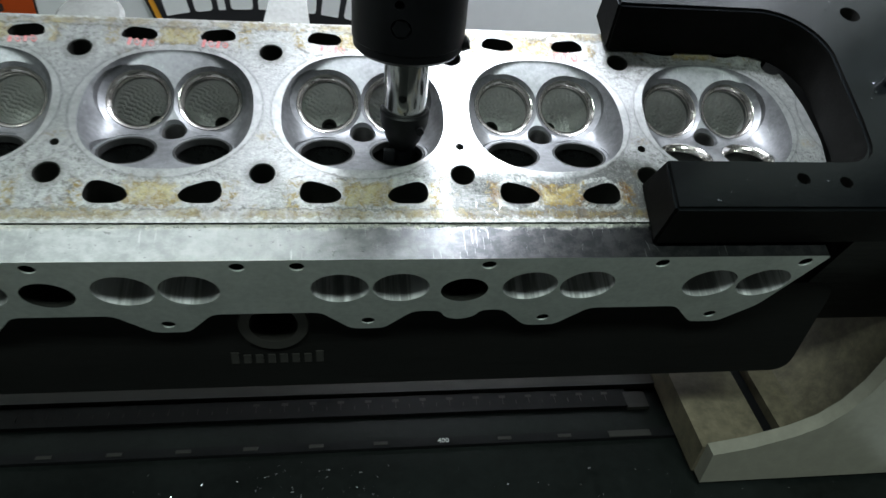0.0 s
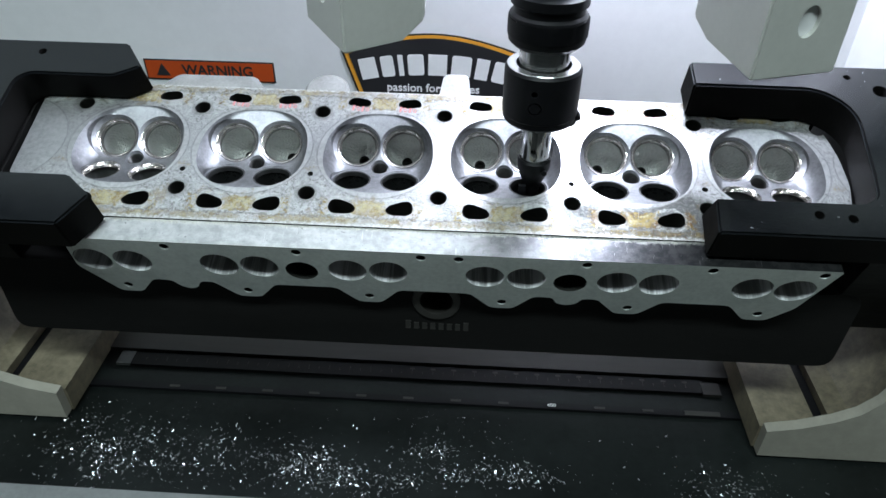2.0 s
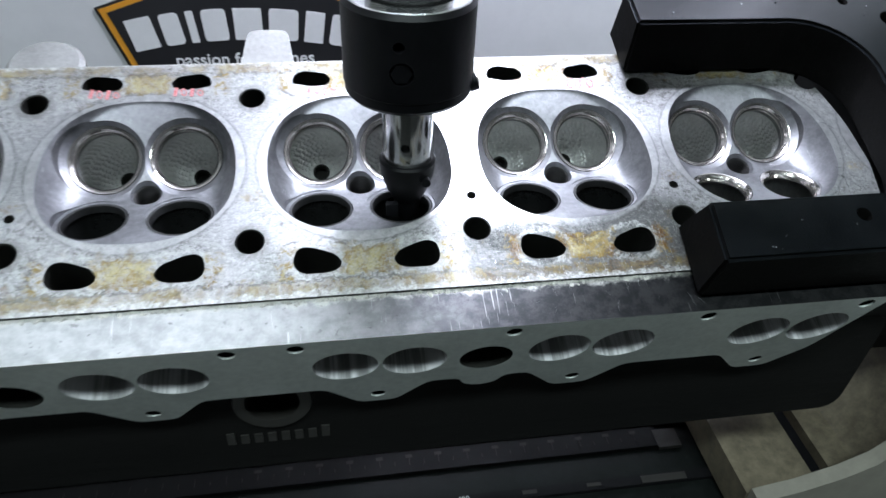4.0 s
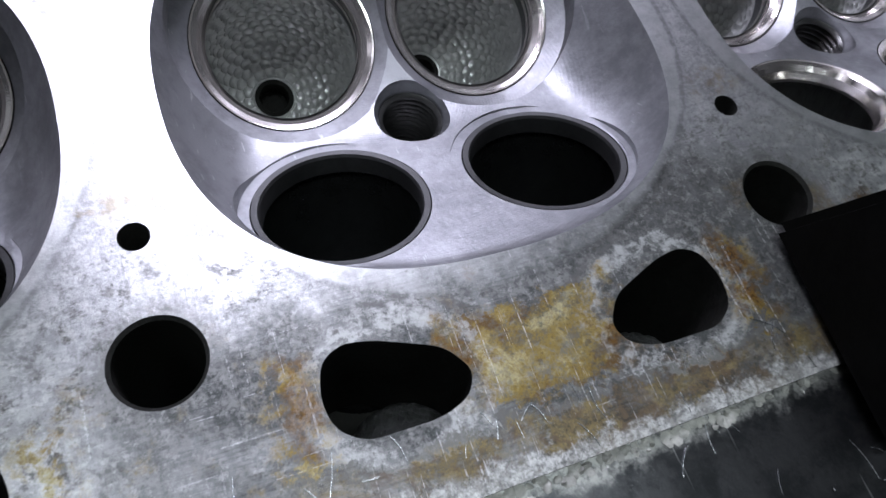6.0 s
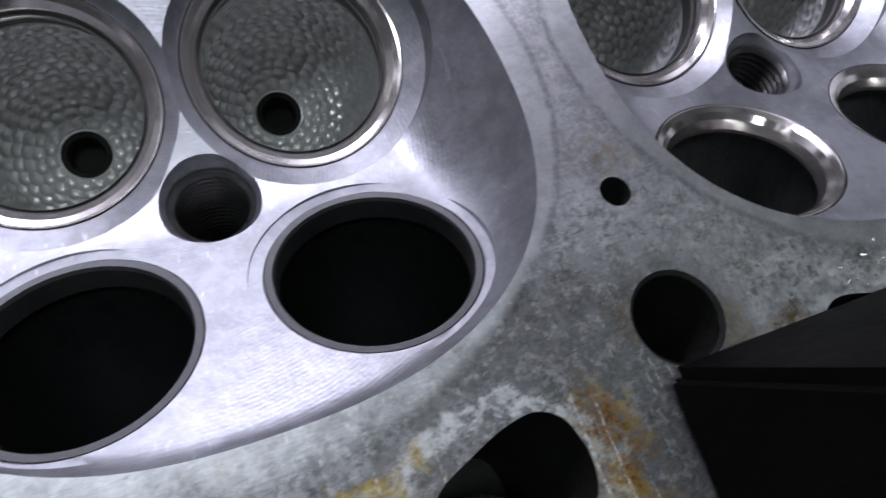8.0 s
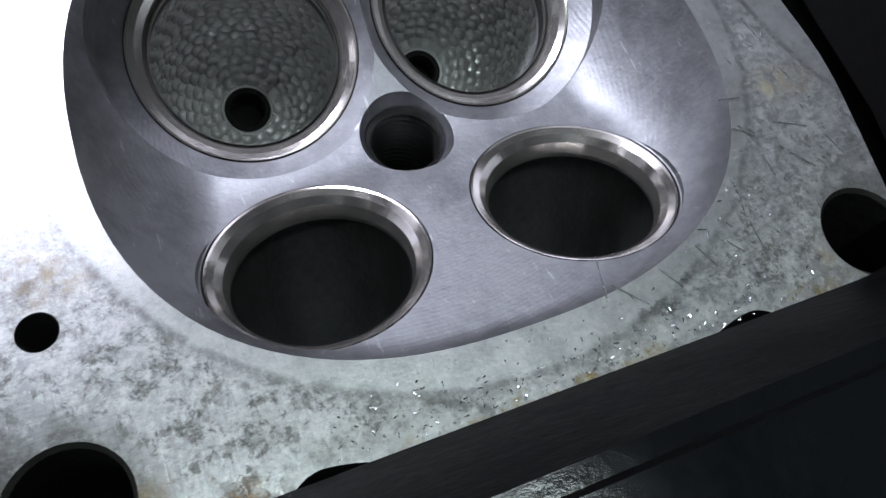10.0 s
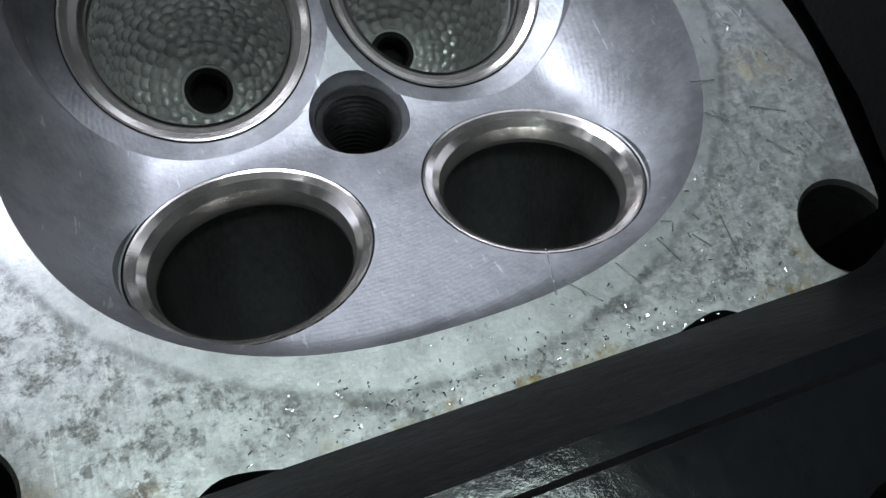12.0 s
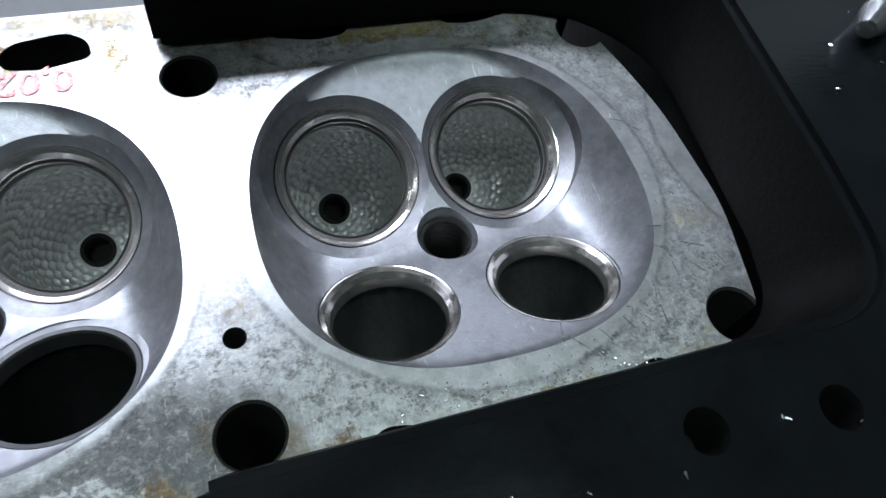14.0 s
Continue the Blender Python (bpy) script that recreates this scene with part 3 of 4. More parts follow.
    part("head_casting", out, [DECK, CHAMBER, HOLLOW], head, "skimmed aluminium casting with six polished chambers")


def dimpled_port():
    """The intake port below the seat: a bowl lined with staggered rows of scale-like dimples, a guide bore in its end."""
    bm = bmesh.new()
    n, rows = 300, 150
    prof = [(0.0045, 0.0132), (0.012, 0.0139), (0.018, 0.0140), (0.0235, 0.0133), (0.0280, 0.0116), (0.0312, 0.0085), (0.0332, 0.0032)]
    length = [0.0]
    for (d0, r0), (d1, r1) in zip(prof, prof[1:]):
        length.append(length[-1] + math.hypot(d1 - d0, r1 - r0))

    def at(s):
        for k in range(len(prof) - 1):
            if s <= length[k + 1] or k == len(prof) - 2:
                t = (s - length[k]) / (length[k + 1] - length[k])
                return prof[k][0] + t * (prof[k + 1][0] - prof[k][0]), prof[k][1] + t * (prof[k + 1][1] - prof[k][1])
    pitch = 0.0017
    counts = [max(6, round(2 * math.pi * at(min((j + 0.5) * pitch, length[-1]))[1] / 0.0024)) for j in range(int(length[-1] / pitch) + 2)]
    grid = []
    for i in range(rows + 1):
        s = length[-1] * i / rows
        d, r = at(s)
        d2, r2 = at(min(s + 0.0005, length[-1]))
        nd, nr = -(r2 - r), d2 - d
        ln = math.hypot(nd, nr) or 1
        ring = []
        for k in range(n):
            a = 2 * math.pi * k / n
            near = 1.0
            for j in (int(s / pitch) - 1, int(s / pitch), int(s / pitch) + 1):
                if 0 <= j < len(counts):
                    u = a / (2 * math.pi) * counts[j] + 0.5 * (j % 2) + 0.16 * math.sin(j * 2.3)
                    du, dv = (u - math.floor(u) - 0.5) * 2 * math.pi * r / counts[j], s - (j + 0.5) * pitch
                    near = min(near, du * du / 1.45 + dv * dv)
            push = 0.00080 * max(0.0, 1 - near / 0.00125 ** 2) if 0.001 < s < length[-1] - 0.0015 else 0.0
            rr, dd = r + push * nr / ln, d + push * nd / ln
            ring.append(bm.verts.new((rr * math.cos(a), rr * math.sin(a), -dd - 0.0035)))
        grid.append(ring)
    for a, b in zip(grid, grid[1:]):
        for k in range(n):
            j = (k + 1) % n
            bm.faces.new((a[k], b[k], b[j], a[j]))
    return bm


def head_ports(head):
    up = []
    for v, cells in ((INTAKE, CELLS), (EXHAUST, CELLS)):
        intake = v is INTAKE
        ro, ri = v["ro"], v["ri"]
        cutp = [(ro, 0.0), (ro - 0.0003, -0.0001), (ro - 0.0011, -0.0006), (ro - 0.0019, -0.0015), (ri, -0.0030), (ri, -0.0036), (ro, -0.0036)]
        rawp = [(ro, 0.0), (ro - 0.0009, -0.0001), (ro - 0.0011, -0.0006), (ro - 0.0013, -0.0034), (ro, -0.0034)]
        first = {}
        for i, cx in enumerate(cells):
            for side in (-1, 1):
                m = seat_pose(cx, side, v)
                key = "cut" if intake or i in (0, 5) else "raw"
                if key not in first:
                    ring = part("valve_seat", turned(cutp if key == "cut" else rawp, 72, closed=True), SEAT if key == "cut" else RAWSEAT, head,
                                "freshly cut bright valve seat ring" if key == "cut" else "dark uncut valve seat ring", 9)
                    ring.matrix_basis = m @ pose(0, 0, -0.0016 if intake else 0)
                    first[key] = ring
                else:
                    tagged(again(first[key], head, m @ pose(0, 0, -0.0016 if intake else 0)), first[key]["label"])
                kind = "port" if intake else key + "port"
                if kind not in first:
                    if intake:
                        port = part("intake_port", dimpled_port(), PORT, head, "dimple-milled grey intake port")
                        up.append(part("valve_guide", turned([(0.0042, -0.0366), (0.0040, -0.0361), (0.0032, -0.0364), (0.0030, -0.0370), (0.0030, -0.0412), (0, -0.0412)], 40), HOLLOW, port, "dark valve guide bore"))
                        # ring added only to draw the shadow band below the seat
                        up.append(part("seat_shade_ring", turned([(0.0128, -0.0036), (0.0130, -0.0060), (0.0133, -0.0082)], 72), BOWL, port, "grey ring painted as the shadow below the seat"))
                    else:
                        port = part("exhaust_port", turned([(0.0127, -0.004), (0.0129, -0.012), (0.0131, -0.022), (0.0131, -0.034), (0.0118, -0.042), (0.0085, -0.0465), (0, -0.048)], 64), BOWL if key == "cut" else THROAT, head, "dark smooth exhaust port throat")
                    port.matrix_basis = m
                    first[kind] = port
                else:
                    port = again(first[kind], head, m)
                    tagged(port, first[kind]["label"])
                    if intake:
                        again(up[0], port, Matrix())
                        again(up[1], port, Matrix())
    prof = []
    for k in range(30):
        z = -0.0157 - k * 0.00125
        prof += [(0.00555, z), (0.00485, z - 0.0005), (0.00475, z - 0.0007), (0.00485, z - 0.0009)]
    thread = part("plug_thread", turned(prof, 40), THREAD, head, "threaded spark plug bore")
    thread.matrix_basis = pose(CELLS[0], -0.0014, 0)
    for cx in CELLS[1:]:
        again(thread, head, pose(cx, -0.0014, 0))


def head_flange(head):
    """The flange with the row of bored ports along the front."""
    pts = [(-0.249, -0.0016), (-0.253, -0.0370), (-0.247, -0.0470)]
    lugs = [-0.226, -0.137, -0.048, 0.0475, 0.137, 0.2285]
    for c in lugs:
        pts += [(c - 0.023, -0.0515), (c - 0.008, -0.0705), (c + 0.008, -0.0705), (c + 0.022, -0.0515)]
        if c == -0.226:
            pts += [(-0.190, -0.0520), (-0.186, -0.0600), (-0.179, -0.0630), (-0.173, -0.0600), (-0.170, -0.0520)]
        if c == 0.0475:
            pts += [(0.083, -0.0520), (0.0855, -0.0590), (0.093, -0.0622), (0.1005, -0.0590), (0.103, -0.0520)]
    pts = [p for i, p in enumerate(pts) if i == 0 or p[0] > pts[i - 1][0] or i < 3] + [(0.262, -0.0030), (0.261, -0.0016)]
    up = Matrix(((1, 0, 0, 0), (0, 0, 1, 0), (0, 1, 0, 0), (0, 0, 0, 1)))
    bm = bmesh.new()
    prism(bm, rounded(pts, 0.004, 3), -0.082, -0.0636, up)
    holes = bmesh.new()
    ports = (-0.238, -0.210, -0.149, -0.121, -0.060, -0.032, 0.034, 0.062, 0.123, 0.151, 0.213, 0.241)
    for x in ports:
        revolve(holes, [(0, -0.09), (0.0132, -0.09), (0.0132, -0.0650), (0, -0.0650)], 48, up @ pose(x, -0.0275, 0))
    for x in (-0.092, 0.092):
        revolve(holes, [(0, -0.09), (0.0112, -0.09), (0.0112, -0.0650), (0, -0.0650)], 40, up @ pose(x, -0.0305, 0))
    for x in (-0.181, -0.092, -0.009, 0.016, 0.100, 0.181, 0.252):
        revolve(holes, [(0, -0.09), (0.0040, -0.09), (0.0033, -0.0813), (0.0033, -0.0662), (0, -0.0662)], 28, up @ pose(x, -0.0072, 0))
    for c in lugs:
        revolve(holes, [(0, -0.09), (0.0039, -0.09), (0.0033, -0.0813), (0.0033, -0.0662), (0, -0.0662)], 28, up @ pose(c, -0.0615, 0))
    out = cut(bm, [holes])
    out.normal_update()
    for f in out.faces:
        c = f.calc_center_median()
        if f.calc_area() > 0.002 or f.normal.z > 0.9 and c.z > -0.003:
            f.material_index = 3 if f.normal.z > 0.9 else 0
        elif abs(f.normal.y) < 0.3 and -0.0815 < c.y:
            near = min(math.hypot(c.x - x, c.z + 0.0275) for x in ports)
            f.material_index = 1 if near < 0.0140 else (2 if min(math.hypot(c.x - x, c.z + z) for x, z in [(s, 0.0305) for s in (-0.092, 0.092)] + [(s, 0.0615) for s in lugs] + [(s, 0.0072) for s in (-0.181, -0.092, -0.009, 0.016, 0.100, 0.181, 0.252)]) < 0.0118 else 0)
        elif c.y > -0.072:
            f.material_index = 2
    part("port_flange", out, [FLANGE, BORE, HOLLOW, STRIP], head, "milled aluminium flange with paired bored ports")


def head_lugs(head):
    for x0, x1, y1, z, flare in ((-0.212, -0.150, 0.077, -0.004, 0.012), (-0.003, 0.016, 0.086, -0.003, 0.003)):
        bm = bmesh.new()
        prism(bm, rounded([(x0 - flare, 0.060), (x1 + flare, 0.060), (x1, y1), (x0, y1)], 0.005), -0.05, z)
        bevel(bm, 0.002)
        part("casting_lug", bm, CAST, head, "rough cast lug behind the deck")
    bm = turned([(0, -0.05), (0.017, -0.05), (0.017, -0.006), (0.015, -0.004), (0, -0.004)], 40, pose(-0.093, 0.067, 0))
    part("casting_lug", bm, CAST, head, "round cast boss behind the deck")


def jacket_mounds(head):
    """The rough outside of the port casting, bulging up below each water slot."""
    rng = random.Random(21)
    lump = bmesh.new()
    bmesh.ops.create_icosphere(lump, subdivisions=5, radius=1.0)
    for v in lump.verts:
        v.co *= 1 + rng.uniform(-0.035, 0.035)
    first = None
    for cx in CELLS:
        for side in (-1, 1):
            for y, z, high in ((-0.0555, -0.0215, 0.0130), (0.0555, -0.0230, 0.0110)):
                m = pose(cx + side * 0.0185, y, z) @ Matrix.Diagonal((0.0085, 0.0085, high, 1))
                if first is None:
                    first = part("jacket_mound", lump, CORE, head, "rough dark casting seen through a water slot", 60)
                    first.matrix_basis = m
                else:
                    tagged(again(first, head, m), first["label"])


def gasket_crust(head):
    """Crumbs of chalky sealant along the step in front of the deck."""
    rng = random.Random(31)
    bm = bmesh.new()
    for _ in range(1500):
        x = rng.uniform(-0.243, 0.176)
        if math.sin(x * 61) + math.sin(x * 173 + 1.0) + rng.uniform(-1.6, 1.6) < -0.7:
            continue
        w, h = rng.uniform(0.0003, 0.0011), rng.uniform(0.00025, 0.0006)
        m = pose(x, -0.0642 - abs(rng.gauss(0, 0.0007)), -0.0015, 0, 0, rng.uniform(0, 180)) @ Matrix.Diagonal((w, w * rng.uniform(0.5, 0.9), h * (1.9 if rng.random() < 0.4 else 0.8), 1))
        low = [bm.verts.new(m @ Vector((math.cos(a), math.sin(a), 0))) for a in [k * math.pi / 3 + rng.uniform(-0.3, 0.3) for k in range(6)]]
        top = bm.verts.new(m @ Vector((rng.uniform(-0.3, 0.3), rng.uniform(-0.3, 0.3), 1)))
        for k in range(6):
            bm.faces.new((low[k], low[(k + 1) % 6], top))
    crust = part("gasket_crust", bm, CRUST, head, "chalky crumbs of old sealant", 60)
    tagged(crust, crust["label"], kind="stuff")


def pen_marks(head):
    """Clearances noted in red pen beside the intake valves, upside down to the camera."""
    rng = random.Random(4)
    for i, cx in enumerate(CELLS):
        for side in (-1, 1):
            if i in (0, 5):
                continue
            m = pose(cx + side * 0.0165 + rng.uniform(-0.002, 0.002), 0.0418 if i > 2 else 0.043, 0.0002, 0, 0, 180 + rng.uniform(-8, 8)) @ Matrix.Diagonal((1.35, 1.35, 1, 1))
            if i == 4 and side == 1:
                mark = part("pen_mark", lettering("0,02", 0.0062, 0.00005, 0.00012), PEN, head, "red handwritten number on the deck")
                mark.matrix_basis = m
                continue
            bm = bmesh.new()
            for k in range(4):
                x, h = (k - 1.5) * 0.0026, rng.uniform(0.0026, 0.0042)
                revolve(bm, [(0.0011, 0), (0.0011, 0.0001), (0.0007, 0.0001), (0.0007, 0)], 10, pose(x, 0, 0, 0, 0, 20) @ Matrix.Diagonal((0.9, h / 0.0022, 1, 1)), closed=True) if k % 2 == 0 else box(bm, x - 0.0006, x + 0.0006, -h / 2, h / 2, 0, 0.0001)
            mark = part("pen_mark", bm, PEN, head, "blurred red pen mark on the deck")
            mark.matrix_basis = m


def cylinder_head():
    head = thing("cylinder_head", "stained aluminium six-cylinder head, chambers up, clamped on the machine", "cylinder head", ROLL)
    head_body(head)
    head_ports(head)
    head_flange(head)
    head_lugs(head)
    jacket_mounds(head)
    gasket_crust(head)
    pen_marks(head)


cylinder_head()


# ---- clamps ----
def fork(name, top, low, holes, label):
    """A U-shaped plate whose inner walls lean outwards a little from the foot to the top."""
    ob = thing(name, label, "clamp", ROLL, "fork clamps")
    bm = bmesh.new()
    a = [bm.verts.new((x, y, 0.0004)) for x, y in low]
    b = [bm.verts.new((x, y, 0.0285)) for x, y in top]
    bm.faces.new(a[::-1]), bm.faces.new(b)
    for k in range(len(a)):
        j = (k + 1) % len(a)
        bm.faces.new((a[k], a[j], b[j], b[k]))
    drill = bmesh.new()
    for x, y, r in holes:
        revolve(drill, [(0, 0.012), (r, 0.012), (r, 0.0275), (r + 0.0006, 0.0286), (r + 0.0006, 0.04), (0, 0.04)], 28, pose(x, y, 0))
    bmesh.ops.recalc_face_normals(bm, faces=bm.faces)
    bevel(bm, 0.0014, 2, 40)
    body = cut(bm, [drill])
    body.normal_update()
    for f in body.faces:
        f.material_index = 0 if f.normal.z > 0.9 else 1
    part("fork_body", body, [ENAMEL, DULL], ob)
    # block added so the gap beside the head looks dark, as in shade
    x0, x1 = (0.286, 0.44) if low[0][0] > 0 else (-0.44, -0.309)
    part("dark_backing", boxed(x0, x1, -0.068, 0.070, -0.100, 0.0), BEAM, ob, "added black block that keeps the gap under the fork dark")
    for x, y, r in holes:
        s = part("grub_screw", turned([(0, 0.020), (r * 0.9, 0.020), (r * 0.9, 0.0145), (0, 0.0145)], 24), BLACK, ob)
        s.matrix_basis = pose(x, y, 0)
    return ob


def arc(cx, cy, r, a0, a1, n=10):
    return [(cx + r * math.cos(radians(a0 + (a1 - a0) * k / n)), cy + r * math.sin(radians(a0 + (a1 - a0) * k / n))) for k in range(n + 1)]


def clamps():
    def right(back, front, pull=0.0):
        inner = [(0.1765, back)] + arc(0.253 - pull, back - 0.033, 0.0325, 90, 3, 12) + [(0.2830 - pull, -0.024)] + arc(0.268 - pull, front + 0.0135, 0.0135, -5, -90, 6) + [(0.1765, front)]
        return (inner + [(0.1745, -0.0765), (0.44, -0.0765), (0.44, 0.0745), (0.1765, 0.0745)])[::-1]
    fork_right = fork("fork_clamp", right(0.0510, -0.0500, 0.0026), right(0.0465, -0.0425, 0.002),
         [(0.238, -0.060, 0.0026), (0.258, -0.062, 0.0026), (0.305, 0.050, 0.005), (0.315, -0.032, 0.0036), (0.300, -0.057, 0.0026), (0.285, 0.063, 0.002)],
         "black enamelled fork clamp gripping the end of the head")
    rod = part("clamp_rod", turned([(0, 0), (0.0018, 0.0004), (0.0034, 0.0045), (0.0036, 0.0060), (0.0036, 0.085), (0, 0.085)], 28), CHROME, fork_right, "bright steel clamp rod")
    rod.matrix_basis = pose(0.301, -0.002, 0.0328, 0, 90, 30)
    def left(back, front):
        return ([(-0.44, -0.091), (-0.235, -0.091), (-0.2215, -0.0675), (-0.241, front)] + arc(-0.298, front + 0.012, 0.012, -90, -180, 6)
                + arc(-0.298, back - 0.012, 0.012, 180, 90, 6) + [(-0.240, back), (-0.223, back + 0.010), (-0.239, 0.0745), (-0.44, 0.0745)])
    fork("fork_clamp", left(0.040, -0.0515), left(0.044, -0.0480), [(-0.30, 0.062, 0.0026), (-0.28, -0.073, 0.0026), (-0.35, 0.02, 0.005)],
         "black enamelled fork clamp with cut-off corners at the head's flat end")


clamps()


# ---- the spindle ----
def spindle():
    ob = thing("cutting_spindle", "upright seat-cutting spindle with black collar and bright shaft", "spindle", pose(0.0645, -0.013, 0))
    part("seat_cutter", turned([(0, -0.021), (0.0035, -0.021), (0.005, -0.018), (0.0058, -0.010), (0.0072, -0.006)], 32), BLACK, ob, "black tapered cutter pilot")
    bm = turned([(0.0060, -0.0105), (0.0082, -0.006), (0.0100, -0.001), (0.0112, 0.003), (0.0116, 0.0085), (0.0108, 0.0095), (0, 0.0095)], 40)
    part("cutter_holder", bm, BLACK, ob, "black cone-shaped cutter holder")
    part("cutting_tip", boxed(-0.0095, -0.0045, -0.0075, -0.0045, -0.0150, -0.0095, 0.0005), BLACK, ob, "dark carbide cutting tip")
    part("clamp_screw", turned([(0, 0), (0.0018, 0), (0.0018, 0.003), (0, 0.003)], 16, pose(0.0065, -0.0085, 0.003, 90)), BLACK, ob)
    shaft = turned([(0, 0.009), (0.0096, 0.009), (0.0101, 0.0098), (0.0101, 0.045), (0, 0.045)], 56)
    drill = turned([(0, 0), (0.0019, 0), (0.0019, 0.02), (0, 0.02)], 20, pose(-0.002, -0.002, 0.0185, 90))
    part("shaft", cut(shaft, [drill]), CHROME, ob, "ground bright steel shaft")
    collar = turned([(0, 0.0395), (0.0225, 0.0395), (0.0240, 0.0412), (0.0240, 0.0445), (0.0245, 0.0450), (0.0245, 0.0745), (0.0230, 0.0765), (0.0175, 0.0765), (0.0175, 0.07), (0, 0.07)], 72)
    drills = bmesh.new()
    revolve(drills, [(0, 0), (0.0020, 0), (0.0020, 0.03), (0, 0.03)], 20, pose(-0.006, -0.006, 0.0655, 90))
    revolve(drills, [(0, 0), (0.0042, 0), (0.0042, 0.03), (0, 0.03)], 24, pose(-0.005, -0.008, 0.0560, 90))
    part("collar", cut(collar, [drills]), BLACK, ob, "black oxide collar with set screws")
    part("collar_rim", turned([(0.0176, 0.0768), (0.0228, 0.0768), (0.0232, 0.0764), (0.0176, 0.0764)], 72, closed=True), CHROME, ob, "bright turned rim")
    part("set_screw", turned([(0, 0), (0.0038, 0), (0.0038, 0.004), (0, 0.004)], 6, pose(-0.005, -0.0195, 0.0560, 90)), BLACK, ob)
    part("thumb_knob", turned([(0, 0), (0.0028, 0), (0.0033, 0.001), (0.0033, 0.004), (0, 0.005)], 20, pose(0.022, -0.004, 0.0425, 0, 70, 0)), BLACK, ob)
    part("neck", turned([(0, 0.068), (0.0158, 0.068), (0.0158, 0.098), (0, 0.098)], 64), CHROME, ob, "bright steel neck")
    bm = bmesh.new()
    n, rows = 120, 18
    grid = []
    for i in range(rows + 1):
        z = 0.0965 + 0.0105 * i / rows
        grid.append([bm.verts.new(((0.0244 + 0.00035 * (abs(((k * 60 / n + i * 0.5) % 1) - 0.5) + abs(((k * 60 / n - i * 0.5) % 1) - 0.5))) * math.cos(2 * math.pi * k / n),
                                   (0.0244 + 0.00035 * (abs(((k * 60 / n + i * 0.5) % 1) - 0.5) + abs(((k * 60 / n - i * 0.5) % 1) - 0.5))) * math.sin(2 * math.pi * k / n), z)) for k in range(n)])
    for a, b in zip(grid, grid[1:]):
        for k in range(n):
            bm.faces.new((a[k], a[(k + 1) % n], b[(k + 1) % n], b[k]))
    revolve(bm, [(0, 0.0895), (0.0205, 0.0895), (0.0236, 0.0925), (0.0242, 0.0965)], n)
    revolve(bm, [(0.0242, 0.107), (0.0238, 0.1085), (0.0218, 0.110), (0.0218, 0.114), (0.0236, 0.1150), (0.0236, 0.1205), (0.0185, 0.1225), (0, 0.1225)], n)
    part("knurled_ring", bm, BLACK, ob, "black knurled locking ring")
    prof = [(0, 0.118)]
    for k in range(9):
        z = 0.1200 + k * 0.0042
        prof += [(0.0152, z), (0.0170, z + 0.0012), (0.0170, z + 0.0024), (0.0152, z + 0.0036)]
    part("threaded_nose", turned(prof + [(0.0152, 0.2975), (0, 0.2975)], 56), CHROME, ob, "bright threaded spindle nose")


spindle()


# ---- machine ----
def fixture_beam():
    ob = thing("fixture_beam", "black ribbed cast beam below the head", "machine beam")
    pts = rounded([(-0.335, -0.145), (0.302, -0.145), (0.304, -0.074), (-0.335, -0.074)], 0.012)
    up = Matrix(((1, 0, 0, 0), (0, 0, 1, 0), (0, 1, 0, 0), (0, 0, 0, 1)))
    bm = bmesh.new()
    prism(bm, pts, -0.0455, 0.03, up)
    bevel(bm, 0.002, 2)
    hole = turned([(0, -0.06), (0.0125, -0.06), (0.0125, -0.02), (0, -0.02)], 40, up @ pose(0, -0.096, 0))
    part("beam_body", cut(bm, [hole]), BEAM, ob)
    part("bushing", turned([(0.0122, -0.0475), (0.0175, -0.0475), (0.0180, -0.0465), (0.0180, -0.0440), (0.0122, -0.030)], 40, up @ pose(0, -0.096, 0), closed=True), RAIL, ob, "dull steel bushing in the beam")
    for k in range(8):
        x = -0.0235 + k * 0.0063
        part("letter_bar", boxed(x, x + 0.0038, -0.0462, -0.0455, -0.1255, -0.1255 + (0.008 if k in (0, 7) else 0.0062)), RAIL, ob, "worn pale lettering bar")


